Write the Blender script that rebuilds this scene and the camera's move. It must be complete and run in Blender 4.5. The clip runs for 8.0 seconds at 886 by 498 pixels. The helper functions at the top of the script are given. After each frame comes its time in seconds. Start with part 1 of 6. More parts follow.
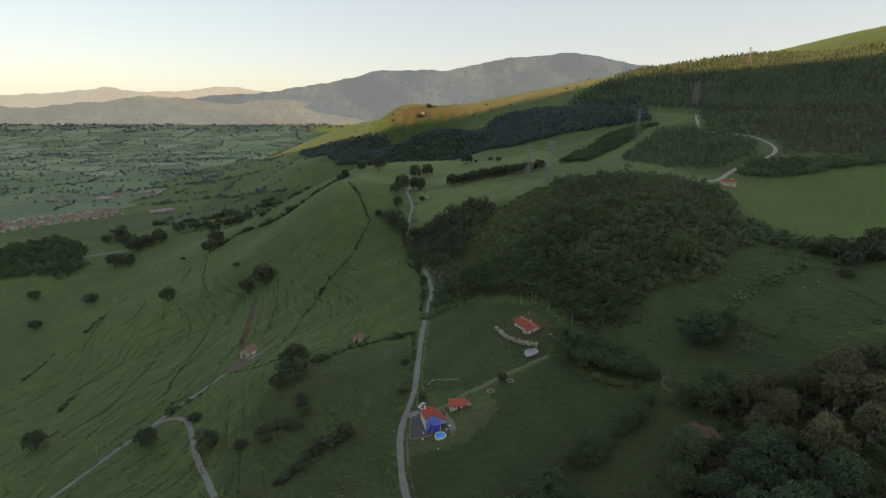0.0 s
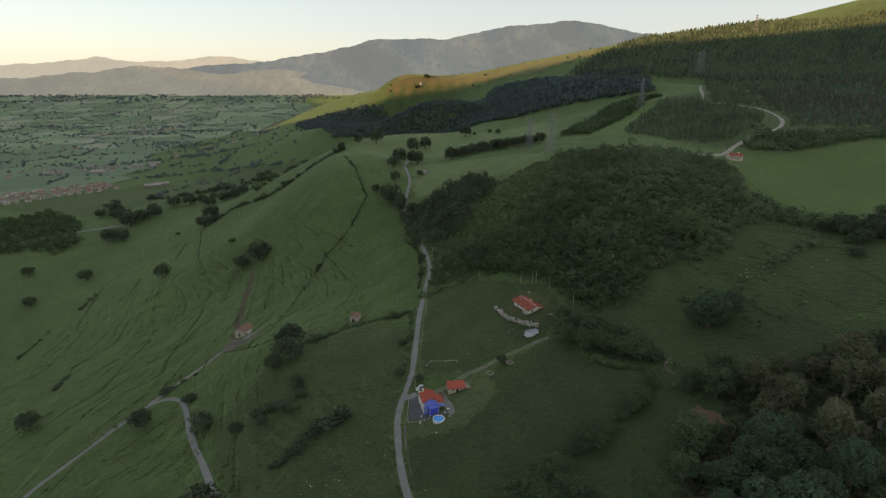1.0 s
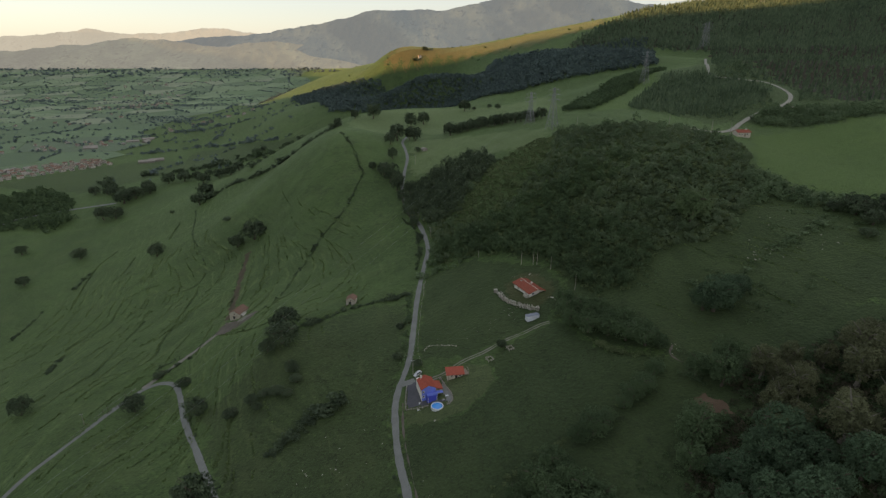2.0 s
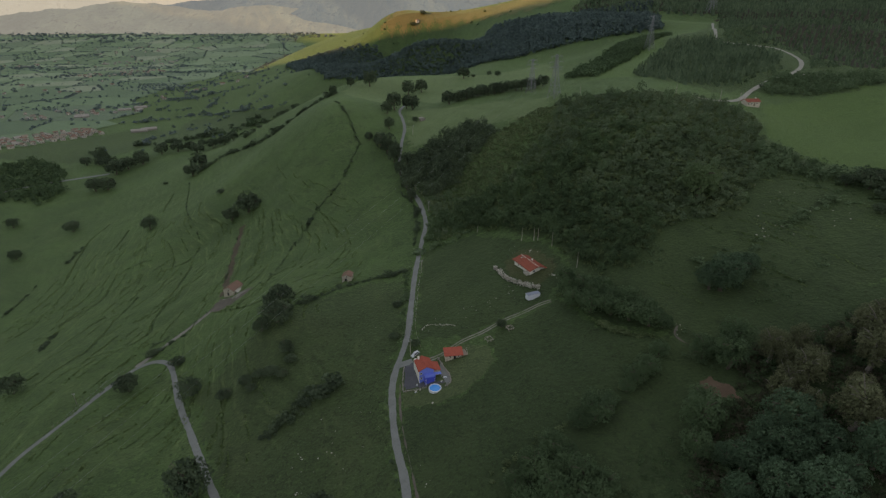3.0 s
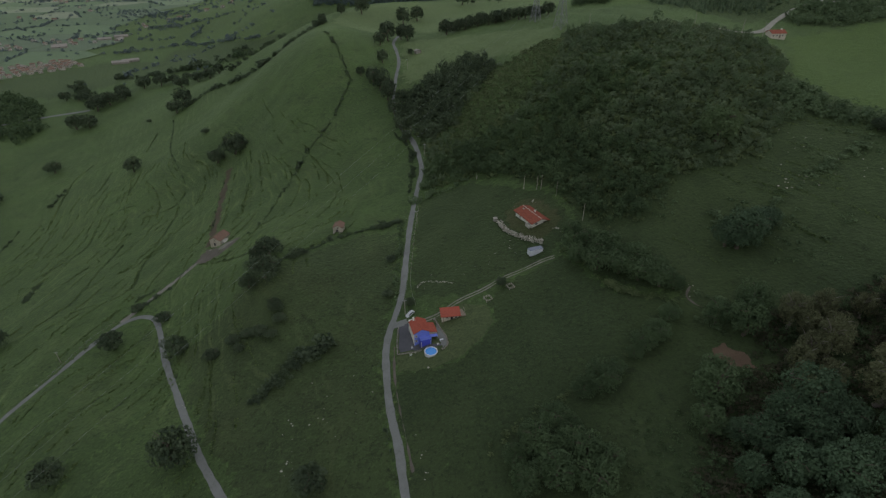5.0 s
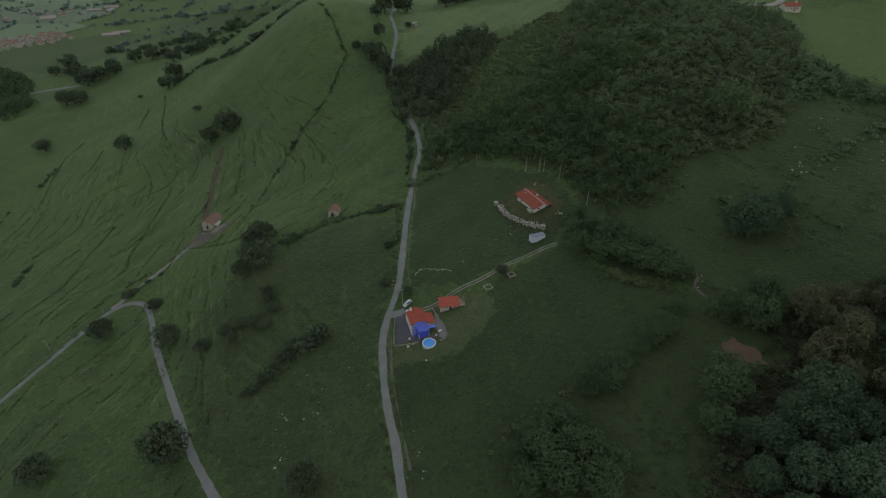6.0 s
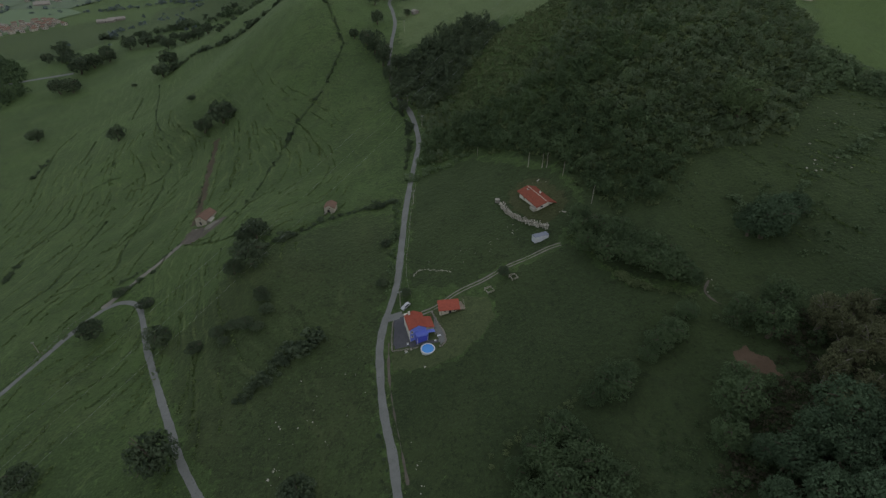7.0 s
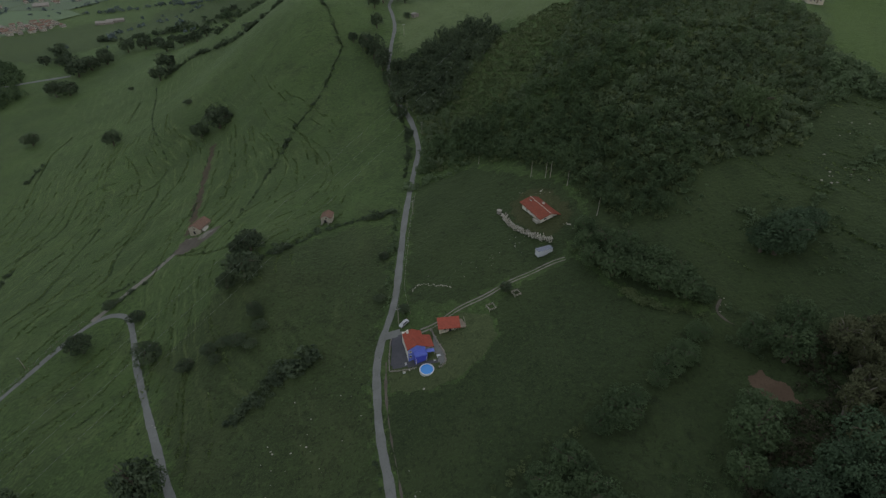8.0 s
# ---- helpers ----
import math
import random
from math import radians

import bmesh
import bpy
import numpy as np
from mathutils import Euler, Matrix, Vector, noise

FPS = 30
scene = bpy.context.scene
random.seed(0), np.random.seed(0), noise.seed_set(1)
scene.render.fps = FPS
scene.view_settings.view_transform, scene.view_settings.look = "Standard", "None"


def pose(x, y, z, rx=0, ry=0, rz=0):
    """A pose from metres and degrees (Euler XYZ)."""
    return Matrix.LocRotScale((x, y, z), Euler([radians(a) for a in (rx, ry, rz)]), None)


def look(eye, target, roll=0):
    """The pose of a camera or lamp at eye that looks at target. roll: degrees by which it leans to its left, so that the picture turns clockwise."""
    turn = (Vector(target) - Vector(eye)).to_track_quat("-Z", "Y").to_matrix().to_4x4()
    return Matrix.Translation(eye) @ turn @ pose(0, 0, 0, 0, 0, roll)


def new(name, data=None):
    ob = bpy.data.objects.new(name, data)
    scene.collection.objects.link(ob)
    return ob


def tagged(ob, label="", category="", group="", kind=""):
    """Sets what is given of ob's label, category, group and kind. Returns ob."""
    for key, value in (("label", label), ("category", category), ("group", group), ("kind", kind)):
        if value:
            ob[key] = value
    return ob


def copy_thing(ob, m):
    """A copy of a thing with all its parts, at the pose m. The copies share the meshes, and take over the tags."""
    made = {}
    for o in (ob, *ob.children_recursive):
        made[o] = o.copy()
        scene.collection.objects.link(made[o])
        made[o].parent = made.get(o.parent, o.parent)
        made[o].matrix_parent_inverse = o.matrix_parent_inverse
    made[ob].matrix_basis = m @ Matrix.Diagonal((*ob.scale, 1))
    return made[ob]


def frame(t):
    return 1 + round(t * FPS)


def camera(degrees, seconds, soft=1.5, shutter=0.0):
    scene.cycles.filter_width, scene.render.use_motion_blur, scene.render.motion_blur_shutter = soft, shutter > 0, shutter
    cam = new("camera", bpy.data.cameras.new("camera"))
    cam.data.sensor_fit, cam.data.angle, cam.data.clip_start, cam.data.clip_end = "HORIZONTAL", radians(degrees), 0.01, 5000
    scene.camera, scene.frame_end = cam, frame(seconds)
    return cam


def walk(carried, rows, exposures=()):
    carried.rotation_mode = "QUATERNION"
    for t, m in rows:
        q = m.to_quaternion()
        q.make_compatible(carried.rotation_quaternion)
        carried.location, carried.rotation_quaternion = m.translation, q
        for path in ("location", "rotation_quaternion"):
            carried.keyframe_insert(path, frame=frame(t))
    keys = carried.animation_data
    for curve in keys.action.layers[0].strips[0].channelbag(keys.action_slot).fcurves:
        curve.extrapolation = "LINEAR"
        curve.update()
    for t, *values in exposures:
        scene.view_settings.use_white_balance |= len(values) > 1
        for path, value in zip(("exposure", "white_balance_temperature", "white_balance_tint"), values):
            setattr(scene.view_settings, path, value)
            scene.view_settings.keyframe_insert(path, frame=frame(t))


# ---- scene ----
cam = camera(80.28, 8.0, 1.35)
# seconds, x, y, z, yaw, pitch, roll
FLIGHT = [
    (0.0, 0.00, 0.00, 137.00, 0.00, -15.00, 0.00),
    (0.5, 0.21, 4.29, 137.40, -0.06, -16.71, -0.05),
    (1.0, 0.31, 8.87, 137.72, -0.15, -18.00, -0.06),
    (1.5, 0.41, 13.34, 137.90, -0.22, -19.23, -0.08),
    (3.0, 1.06, 27.42, 138.26, -0.40, -24.03, -0.13),
    (3.5, 1.29, 32.03, 138.35, -0.46, -25.83, -0.15),
    (4.0, 1.55, 36.90, 138.29, -0.50, -27.70, -0.17),
    (4.5, 1.83, 41.45, 138.36, -0.54, -29.46, -0.17),
    (6.0, 2.65, 55.96, 138.05, -0.62, -33.82, -0.14),
    (6.5, 2.91, 60.63, 137.93, -0.59, -34.70, -0.15),
    (7.0, 3.02, 65.47, 137.89, -0.60, -35.16, -0.11),
    (7.5, 3.21, 70.13, 137.82, -0.55, -35.11, -0.10),
    (8.0, 3.42, 75.01, 137.65, -0.51, -35.06, -0.09),
]

# seconds, stops, kelvin, tint
EXPOSURES = [(0.0, 1.06, 6800, 16), (4.5, 1.02, 6800, 16), (6.5, 0.97, 6750, 16), (8.0, 0.95, 6750, 16)]


def heading(x, y, z, yaw, pitch, roll):
    turn = pose(0, 0, 0, 0, 0, yaw) @ pose(0, 0, 0, 90 + pitch) @ pose(0, 0, 0, 0, 0, roll)
    return Matrix.Translation((x, y, z)) @ turn


walk(cam, [(row[0], heading(*row[1:])) for row in FLIGHT], EXPOSURES)

# ---- daylight ----
SUN_AZIMUTH, SUN_HEIGHT = -115.0, 10.0          # degrees, from ahead (+y) towards the right, and above the horizon
world = bpy.data.worlds.new("evening_sky")
scene.world = world
world.use_nodes = True
sky = world.node_tree.nodes.new("ShaderNodeTexSky")
sky.sky_type, sky.sun_disc = "NISHITA", False
sky.sun_elevation, sky.sun_rotation = radians(SUN_HEIGHT), radians(-SUN_AZIMUTH)
sky.altitude, sky.air_density, sky.dust_density, sky.ozone_density = 200, 1.0, 0.8, 1.0
# thin high haze evens out the clear sky's gradient
haze = world.node_tree.nodes.new("ShaderNodeMix")
haze.data_type, haze.inputs[0].default_value = "RGBA", 0.7
haze.inputs[7].default_value = (1.95, 2.08, 2.14, 1)
world.node_tree.links.new(sky.outputs[0], haze.inputs[6])
world.node_tree.links.new(haze.outputs[2], world.node_tree.nodes["Background"].inputs[0])
world.node_tree.nodes["Background"].inputs[1].default_value = 0.15
sun_data = bpy.data.lights.new("sun", "SUN")
sun_data.energy, sun_data.angle, sun_data.color = 3.0, radians(0.6), (1.0, 0.58, 0.26)
sun = new("sun", sun_data)
az, el = radians(SUN_AZIMUTH), radians(SUN_HEIGHT)
sun.matrix_world = look((0, 0, 0), (-math.sin(az) * math.cos(el), -math.cos(az) * math.cos(el), -math.sin(el)))

# ---- materials ----


class Paint:
    """A small node builder for one procedural material."""

    def __init__(self, name, rough=0.85, metal=0.0):
        self.mat = bpy.data.materials.new(name)
        self.mat.use_nodes = True
        self.tree = self.mat.node_tree
        self.bsdf = self.tree.nodes["Principled BSDF"]
        self.bsdf.inputs["Roughness"].default_value = rough
        self.bsdf.inputs["Metallic"].default_value = metal
        self.bsdf.inputs["Specular IOR Level"].default_value = 0.25
        self.place = self.tree.nodes.new("ShaderNodeNewGeometry")

    def link(self, a, b):
        self.tree.links.new(a, b)

    def noise(self, scale, detail=4.0, stretch=None, turn=0.0, rough=0.55):
        n = self.tree.nodes.new("ShaderNodeTexNoise")
        n.inputs["Scale"].default_value, n.inputs["Detail"].default_value = scale, detail
        n.inputs["Roughness"].default_value = rough
        src = self.place.outputs["Position"]
        if stretch:
            m = self.tree.nodes.new("ShaderNodeMapping")
            m.inputs["Scale"].default_value = stretch
            m.inputs["Rotation"].default_value = (0, 0, turn)
            self.link(src, m.inputs["Vector"])
            src = m.outputs[0]
        self.link(src, n.inputs["Vector"])
        return n.outputs["Fac"]

    def ramp(self, fac, stops):
        r = self.tree.nodes.new("ShaderNodeValToRGB")
        while len(r.color_ramp.elements) < len(stops):
            r.color_ramp.elements.new(0.5)
        for e, (at, c) in zip(r.color_ramp.elements, stops):
            e.position, e.color = at, (*c, 1) if len(c) == 3 else c
        self.link(fac, r.inputs[0])
        return r.outputs[0]

    def step(self, fac, a, b):
        m = self.tree.nodes.new("ShaderNodeMapRange")
        m.inputs["From Min"].default_value, m.inputs["From Max"].default_value = a, b
        self.link(fac, m.inputs["Value"])
        return m.outputs[0]

    def math(self, how, a, b):
        m = self.tree.nodes.new("ShaderNodeMath")
        m.operation = how
        for socket, v in zip(m.inputs, (a, b)):
            if isinstance(v, bpy.types.NodeSocket):
                self.link(v, socket)
            else:
                socket.default_value = v
        return m.outputs[0]

    def terraces(self, rise, wander, lo, hi):
        """Lines along the contours, one for each rise in metres, that wander and break."""
        split = self.tree.nodes.new("ShaderNodeSeparateXYZ")
        self.link(self.place.outputs["Position"], split.inputs[0])
        z = self.math("ADD", split.outputs["Z"], self.math("MULTIPLY", self.noise(0.018, 3), wander * 5))
        z = self.math("ADD", z, self.math("MULTIPLY", self.noise(0.11, 3), wander))
        saw = self.math("FRACT", self.math("DIVIDE", z, rise), 0.0)
        return self.math("SUBTRACT", self.step(saw, lo, (lo + hi) / 2), self.step(saw, (lo + hi) / 2, hi))

    def mix(self, fac, a, b, how="MIX"):
        m = self.tree.nodes.new("ShaderNodeMix")
        m.data_type, m.blend_type = "RGBA", how
        for socket, v in ((m.inputs[0], fac), (m.inputs[6], a), (m.inputs[7], b)):
            if isinstance(v, bpy.types.NodeSocket):
                self.link(v, socket)
            else:
                socket.default_value = v if isinstance(v, float) else (*v, 1)
        return m.outputs[2]

    def island(self):
        return self.place.outputs["Random Per Island"]

    def each(self):
        return self.tree.nodes.new("ShaderNodeObjectInfo").outputs["Random"]

    def color(self, c):
        if isinstance(c, tuple):
            self.bsdf.inputs["Base Color"].default_value = (*c, 1)
        else:
            self.link(c, self.bsdf.inputs["Base Color"])
        return self

    def bump(self, fac, strength, distance):
        b = self.tree.nodes.new("ShaderNodeBump")
        b.inputs["Strength"].default_value, b.inputs["Distance"].default_value = strength, distance
        self.link(fac, b.inputs["Height"])
        self.link(b.outputs[0], self.bsdf.inputs["Normal"])
        return self


def plain(name, c, rough=0.8, metal=0.0, vary=0.25, scale=1.5):
    """A plain painted or weathered surface with soft stains and grain."""
    p = Paint(name, rough, metal)
    dark = tuple(v * (1 - vary) for v in c)
    lite = tuple(min(1.0, v * (1 + vary)) for v in c)
    big = p.ramp(p.noise(scale, 5), ((0.3, dark), (0.7, lite)))
    p.color(p.mix(0.35, big, p.ramp(p.noise(scale * 9, 3), ((0.35, dark), (0.65, lite)))))
    return p.bump(p.noise(scale * 14, 2), 0.3, 0.03).mat


def meadow(name, deep, fresh, dry, streak=0.5):
    """Grazed grass: broad patches, worn terraces along the slope, tufts."""
    p = Paint(name, 0.9)
    p.bsdf.inputs["Sheen Weight"].default_value, p.bsdf.inputs["Sheen Roughness"].default_value = 0.17, 0.45
    p.bsdf.inputs["Sheen Tint"].default_value = (0.50, 0.75, 0.25, 1)
    c = p.mix(p.step(p.noise(0.012, 5), 0.38, 0.66), deep, fresh)
    c = p.mix(p.step(p.noise(0.045, 4), 0.5, 0.8), c, dry)
    if streak > 0.3:
        where = p.step(p.noise(0.035, 4), 0.42, 0.62)
        spots = p.step(p.noise(0.07, 4), 0.44, 0.62)
        lean = p.tree.nodes.new("ShaderNodeSeparateXYZ")
        p.link(p.place.outputs["Normal"], lean.inputs[0])
        high = p.tree.nodes.new("ShaderNodeSeparateXYZ")
        p.link(p.place.outputs["Position"], high.inputs[0])
        steep = p.math("MULTIPLY", p.step(lean.outputs["Z"], 0.985, 0.955), p.step(high.outputs["Z"], 12.0, -18.0))
        where, spots = p.math("MULTIPLY", where, steep), p.math("MULTIPLY", spots, steep)
        # terrace relief put into the colour: shaded crease, paler lip
        for rise, wander, much in ((2.9, 1.5, 0.7), (1.15, 1.1, 0.42)):
            dark = p.math("MULTIPLY", p.terraces(rise, wander, 0.05, 0.33), p.math("MULTIPLY", spots if rise > 2 else where, much * 0.6))
            pale = p.math("MULTIPLY", p.terraces(rise, wander, 0.28, 0.62), p.math("MULTIPLY", where if rise > 2 else spots, min(1.0, much * 1.35)))
            c = p.mix(pale, c, tuple(v * (1 + 0.85 * streak) for v in dry))
            c = p.mix(dark, c, tuple(v * (1 - 0.95 * streak) for v in deep))
    # mottled sward: rank patches, grazed patches, tufts
    c = p.mix(p.step(p.noise(0.09, 5, rough=0.6), 0.50, 0.72), c, tuple(v * (1 - 0.55 * streak) for v in deep))
    c = p.mix(p.step(p.noise(0.23, 6, rough=0.68), 0.54, 0.70), c, tuple(v * 0.62 for v in deep))
    c = p.mix(p.step(p.noise(0.48, 5, rough=0.65), 0.54, 0.68), c, tuple(v * (1 + 0.6 * streak) for v in fresh))
    c = p.mix(p.step(p.noise(0.8, 4, (1.2, 0.7, 1.0), 0.4, 0.65), 0.55, 0.68), c, tuple(v * (0.72 - 0.4 * streak) for v in deep))
    c = p.mix(p.step(p.noise(1.9, 4, rough=0.65), 0.5, 0.8), c, tuple(v * 1.4 for v in fresh))
    p.color(c)
    return p.bump(p.mix(0.5, p.noise(0.9, 5), p.noise(0.35, 5, rough=0.6)), 1.0, 1.1).mat


GRASS = meadow("grazed_grass", (0.040, 0.065, 0.023), (0.061, 0.100, 0.030), (0.087, 0.116, 0.043), 0.52)
ROUGH = meadow("rough_pasture_grass", (0.032, 0.047, 0.019), (0.047, 0.071, 0.024), (0.067, 0.084, 0.034), 0.45)
# field greens paled and greyed to carry the valley's haze
VALE = [meadow("hazed_field_grass", tuple(v * 0.85 for v in c), c, tuple(v * 1.15 for v in c), 0.1) for c in ((0.096, 0.136, 0.090), (0.124, 0.176, 0.108), (0.176, 0.224, 0.146), (0.112, 0.146, 0.106), (0.222, 0.240, 0.180))]
# pale upper meadow grass, its tone also raised to stand in for haze
HAY = meadow("pale_meadow_grass", (0.078, 0.109, 0.043), (0.100, 0.136, 0.054), (0.116, 0.142, 0.064), 0.22)
BRIGHT = meadow("fresh_meadow_grass", (0.054, 0.090, 0.023), (0.067, 0.108, 0.027), (0.072, 0.104, 0.030), 0.24)
LAWN = meadow("mown_lawn", (0.057, 0.077, 0.032), (0.072, 0.093, 0.038), (0.086, 0.099, 0.047), 0.2)

# darker than GRASS; laid in patches over the darker meadows
PADDOCK = meadow("dark_green_grass", (0.027, 0.043, 0.017), (0.040, 0.060, 0.021), (0.050, 0.067, 0.026), 0.2)

TRAMPLED = meadow("trampled_brown_grass", (0.044, 0.050, 0.020), (0.058, 0.066, 0.026), (0.085, 0.076, 0.042), 0.3)


def road_paint(name, c, dust):
    p = Paint(name, 0.9)
    a = p.mix(p.step(p.noise(0.22, 5), 0.4, 0.7), c, dust)
    a = p.mix(p.step(p.noise(1.6, 5), 0.55, 0.75), a, tuple(v * 0.62 for v in c))
    p.color(p.mix(0.3, a, p.ramp(p.noise(9, 2), ((0.3, tuple(v * 0.6 for v in c)), (0.7, dust)))))
    return p.bump(p.noise(6, 3), 0.3, 0.04).mat


LANE = road_paint("worn_pale_asphalt", (0.172, 0.177, 0.161), (0.225, 0.232, 0.216))
# bracken with the orange of the low sun put into its colour
DRY = meadow("sun_toned_bracken", (0.088, 0.084, 0.036), (0.118, 0.106, 0.044), (0.150, 0.126, 0.056), 0.2)
GRAVEL = road_paint("pale_gravel", (0.27, 0.26, 0.215), (0.36, 0.345, 0.285))
TRACK = road_paint("trodden_earth_track", (0.200, 0.185, 0.154), (0.279, 0.261, 0.223))
RUT = road_paint("dark_sunken_path", (0.070, 0.056, 0.034), (0.115, 0.088, 0.056))
MUD = road_paint("trodden_farm_mud", (0.098, 0.084, 0.066), (0.158, 0.139, 0.112))
YARD = road_paint("dark_yard_asphalt", (0.079, 0.080, 0.090), (0.112, 0.112, 0.122))
EARTH = road_paint("bare_red_earth", (0.110, 0.074, 0.048), (0.160, 0.110, 0.074))
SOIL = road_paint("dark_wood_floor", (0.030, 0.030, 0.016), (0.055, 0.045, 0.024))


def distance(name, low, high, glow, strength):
    """Far hills of woods and pastures; the evening haze is put into their colour and emission."""
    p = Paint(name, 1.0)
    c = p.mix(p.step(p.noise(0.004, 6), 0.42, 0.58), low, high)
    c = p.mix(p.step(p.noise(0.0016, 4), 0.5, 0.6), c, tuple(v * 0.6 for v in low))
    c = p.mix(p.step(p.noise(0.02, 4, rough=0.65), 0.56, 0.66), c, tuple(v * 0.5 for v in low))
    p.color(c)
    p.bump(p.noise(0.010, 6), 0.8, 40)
    # even emission in place of the haze before the hills
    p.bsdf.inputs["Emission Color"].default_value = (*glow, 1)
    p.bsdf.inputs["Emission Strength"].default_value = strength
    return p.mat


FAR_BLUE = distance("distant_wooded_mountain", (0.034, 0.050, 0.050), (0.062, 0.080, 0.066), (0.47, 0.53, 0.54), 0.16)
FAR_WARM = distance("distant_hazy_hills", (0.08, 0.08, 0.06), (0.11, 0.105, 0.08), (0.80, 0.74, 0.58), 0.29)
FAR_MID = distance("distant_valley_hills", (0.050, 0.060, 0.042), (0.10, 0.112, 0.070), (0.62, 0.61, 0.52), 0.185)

# ---- the lie of the land ----
# The lie of the land: a valley floor, a long flank that rises to the east, and knolls and hollows on it,
# fitted to points and skylines in the camera's view: height, centre x, centre y, half-width, half-length, turn.
FOLDS = [
    (39.4, 134, 371, 65, 82, 0.37),
    (36.0, -106, 590, 40, 78, 0.02),
    (216.4, -100, 1426, 576, 280, 2.03),
    (-156.4, -278, -1086, 670, 121, 1.29),
    (-52.9, 951, 785, 1404, 136, 2.58),
    (-39.6, 457, 479, 97, 258, 2.31),
    (-196.1, -90, 1269, 315, 190, 1.89),
    (-163.0, 341, 2354, 788, 324, 2.69),
    (-18.5, -126, 376, 609, 78, 3.05),
    (-69.3, 219, 830, 929, 157, 2.62),
    (66.0, -122, 846, 177, 89, 0.64),
    (94.4, -228, 1172, 166, 111, 2.19),
    (-20.0, 990, 1457, 115, 90, 1.81),
    (156.7, 880, 1578, 316, 231, 0.23),
    (96.0, -90, 1550, 89, 55, 2.83),
    (-50.4, -92, 222, 33, 53, 0.55),
]
KNOLLS = [
    (-21.9, -356, 173, 142, 303, 0.37),
    (72.0, -28, 1185, 74, 40, 3.06),
    (-106.8, 901, 1468, 239, 280, 2.92),
    (48.1, -89, 230, 31, 52, 0.30),
    (27.6, -1852, 1990, 307, 517, 0.44),
    (16.8, 399, 697, 230, 50, 2.80),
    (-33.5, -311, 716, 208, 128, 0.90),
    (14.0, 480, 1290, 90, 90, 0.20),
    (32.2, 608, -173, 182, 147, 0.33),
    (-19.3, 411, 959, 35, 197, 0.51),
    (-13.5, -523, -202, 639, 104, 2.59),
    (4.8, 108, 14, 35, 34, 0.57),
    (18.4, -588, 395, 55, 135, 1.46),
    (-13.6, -191, 468, 34, 55, 2.88),
    (17.7, -169, 621, 115, 38, 1.30),
    (-40.0, -62, 1455, 62, 120, 0.00),
]
FLOOR, FLANK_FOOT, FLANK_SLOPE, FLANK_SKEW, FLANK_SOFT = -98.0, -444.8, 0.2525, 0.0759, 108.8


def smooth(v, a, b):
    u = np.clip((v - a) / (b - a), 0.0, 1.0)
    return u * u * (3 - 2 * u)


def land(x, y):
    """Height of the land at x, y (arrays)."""
    x, y = np.asarray(x, float), np.asarray(y, float)
    cx, cy = np.clip(x, -1100, 1500), np.clip(y, -250, 2050)
    along = cx + FLANK_SKEW * cy - FLANK_FOOT
    z = FLOOR + FLANK_SLOPE * FLANK_SOFT * np.logaddexp(0, along / FLANK_SOFT)
    for h, px, py, sx, sy, r in FOLDS + KNOLLS:
        dx, dy = cx - px, cy - py
        u, v = (dx * np.cos(r) + dy * np.sin(r)) / sx, (-dx * np.sin(r) + dy * np.cos(r)) / sy
        z = z + h * np.exp(-0.5 * (u * u + v * v))
    z = FLOOR + 6 * np.logaddexp(0, (z - FLOOR) / 6) - 2
    away = np.maximum(smooth(y, 2000, 2600), 1 - smooth(x, -1150, -750))
    z = z * (1 - away) + FLOOR * away
    # the valley floor is lifted far off, so that its end fits the camera's view
    z = z + 115 * smooth(y, 2900, 4300)
    # sheep-worn terraces and small hummocks
    steep = smooth(z, -90, -40) * (1 - smooth(y, 450, 700)) * (1 - smooth(x, 130, 200))
    z = z + steep * (0.35 * np.sin(0.31 * x + 0.07 * y + 1.5 * np.sin(0.035 * y)) + 0.3 * np.sin(0.11 * x - 0.16 * y + 2 * np.sin(0.041 * x)))
    return z

# ---- the ground ----


def steps(a, b, pitch, grow, reach_low, reach_high):
    """Grid lines: even between a and b, widening beyond."""
    core = list(np.arange(a, b + pitch / 2, pitch))
    lo, hi, s = [], [], pitch
    v = a
    while v > reach_low:
        s *= grow[0]
        v -= s
        lo.append(v)
    v, s = core[-1], pitch
    while v < reach_high:
        s *= grow[1]
        v += s
        hi.append(v)
    return np.array(lo[::-1] + core + hi)


GX = steps(-330, 330, 3.5, (1.05, 1.05), -5200, 5200)
GY = steps(60, 560, 3.5, (1.08, 1.03), -900, 4950)
GZ = land(*np.meshgrid(GX, GY))


def ground(x, y):
    """Height of the ground sheet itself at x, y."""
    x, y = np.asarray(x, float), np.asarray(y, float)
    i = np.clip(np.searchsorted(GX, x) - 1, 0, len(GX) - 2)
    j = np.clip(np.searchsorted(GY, y) - 1, 0, len(GY) - 2)
    u, v = (x - GX[i]) / (GX[i + 1] - GX[i]), (y - GY[j]) / (GY[j + 1] - GY[j])
    return (GZ[j, i] * (1 - u) + GZ[j, i + 1] * u) * (1 - v) + (GZ[j + 1, i] * (1 - u) + GZ[j + 1, i + 1] * u) * v


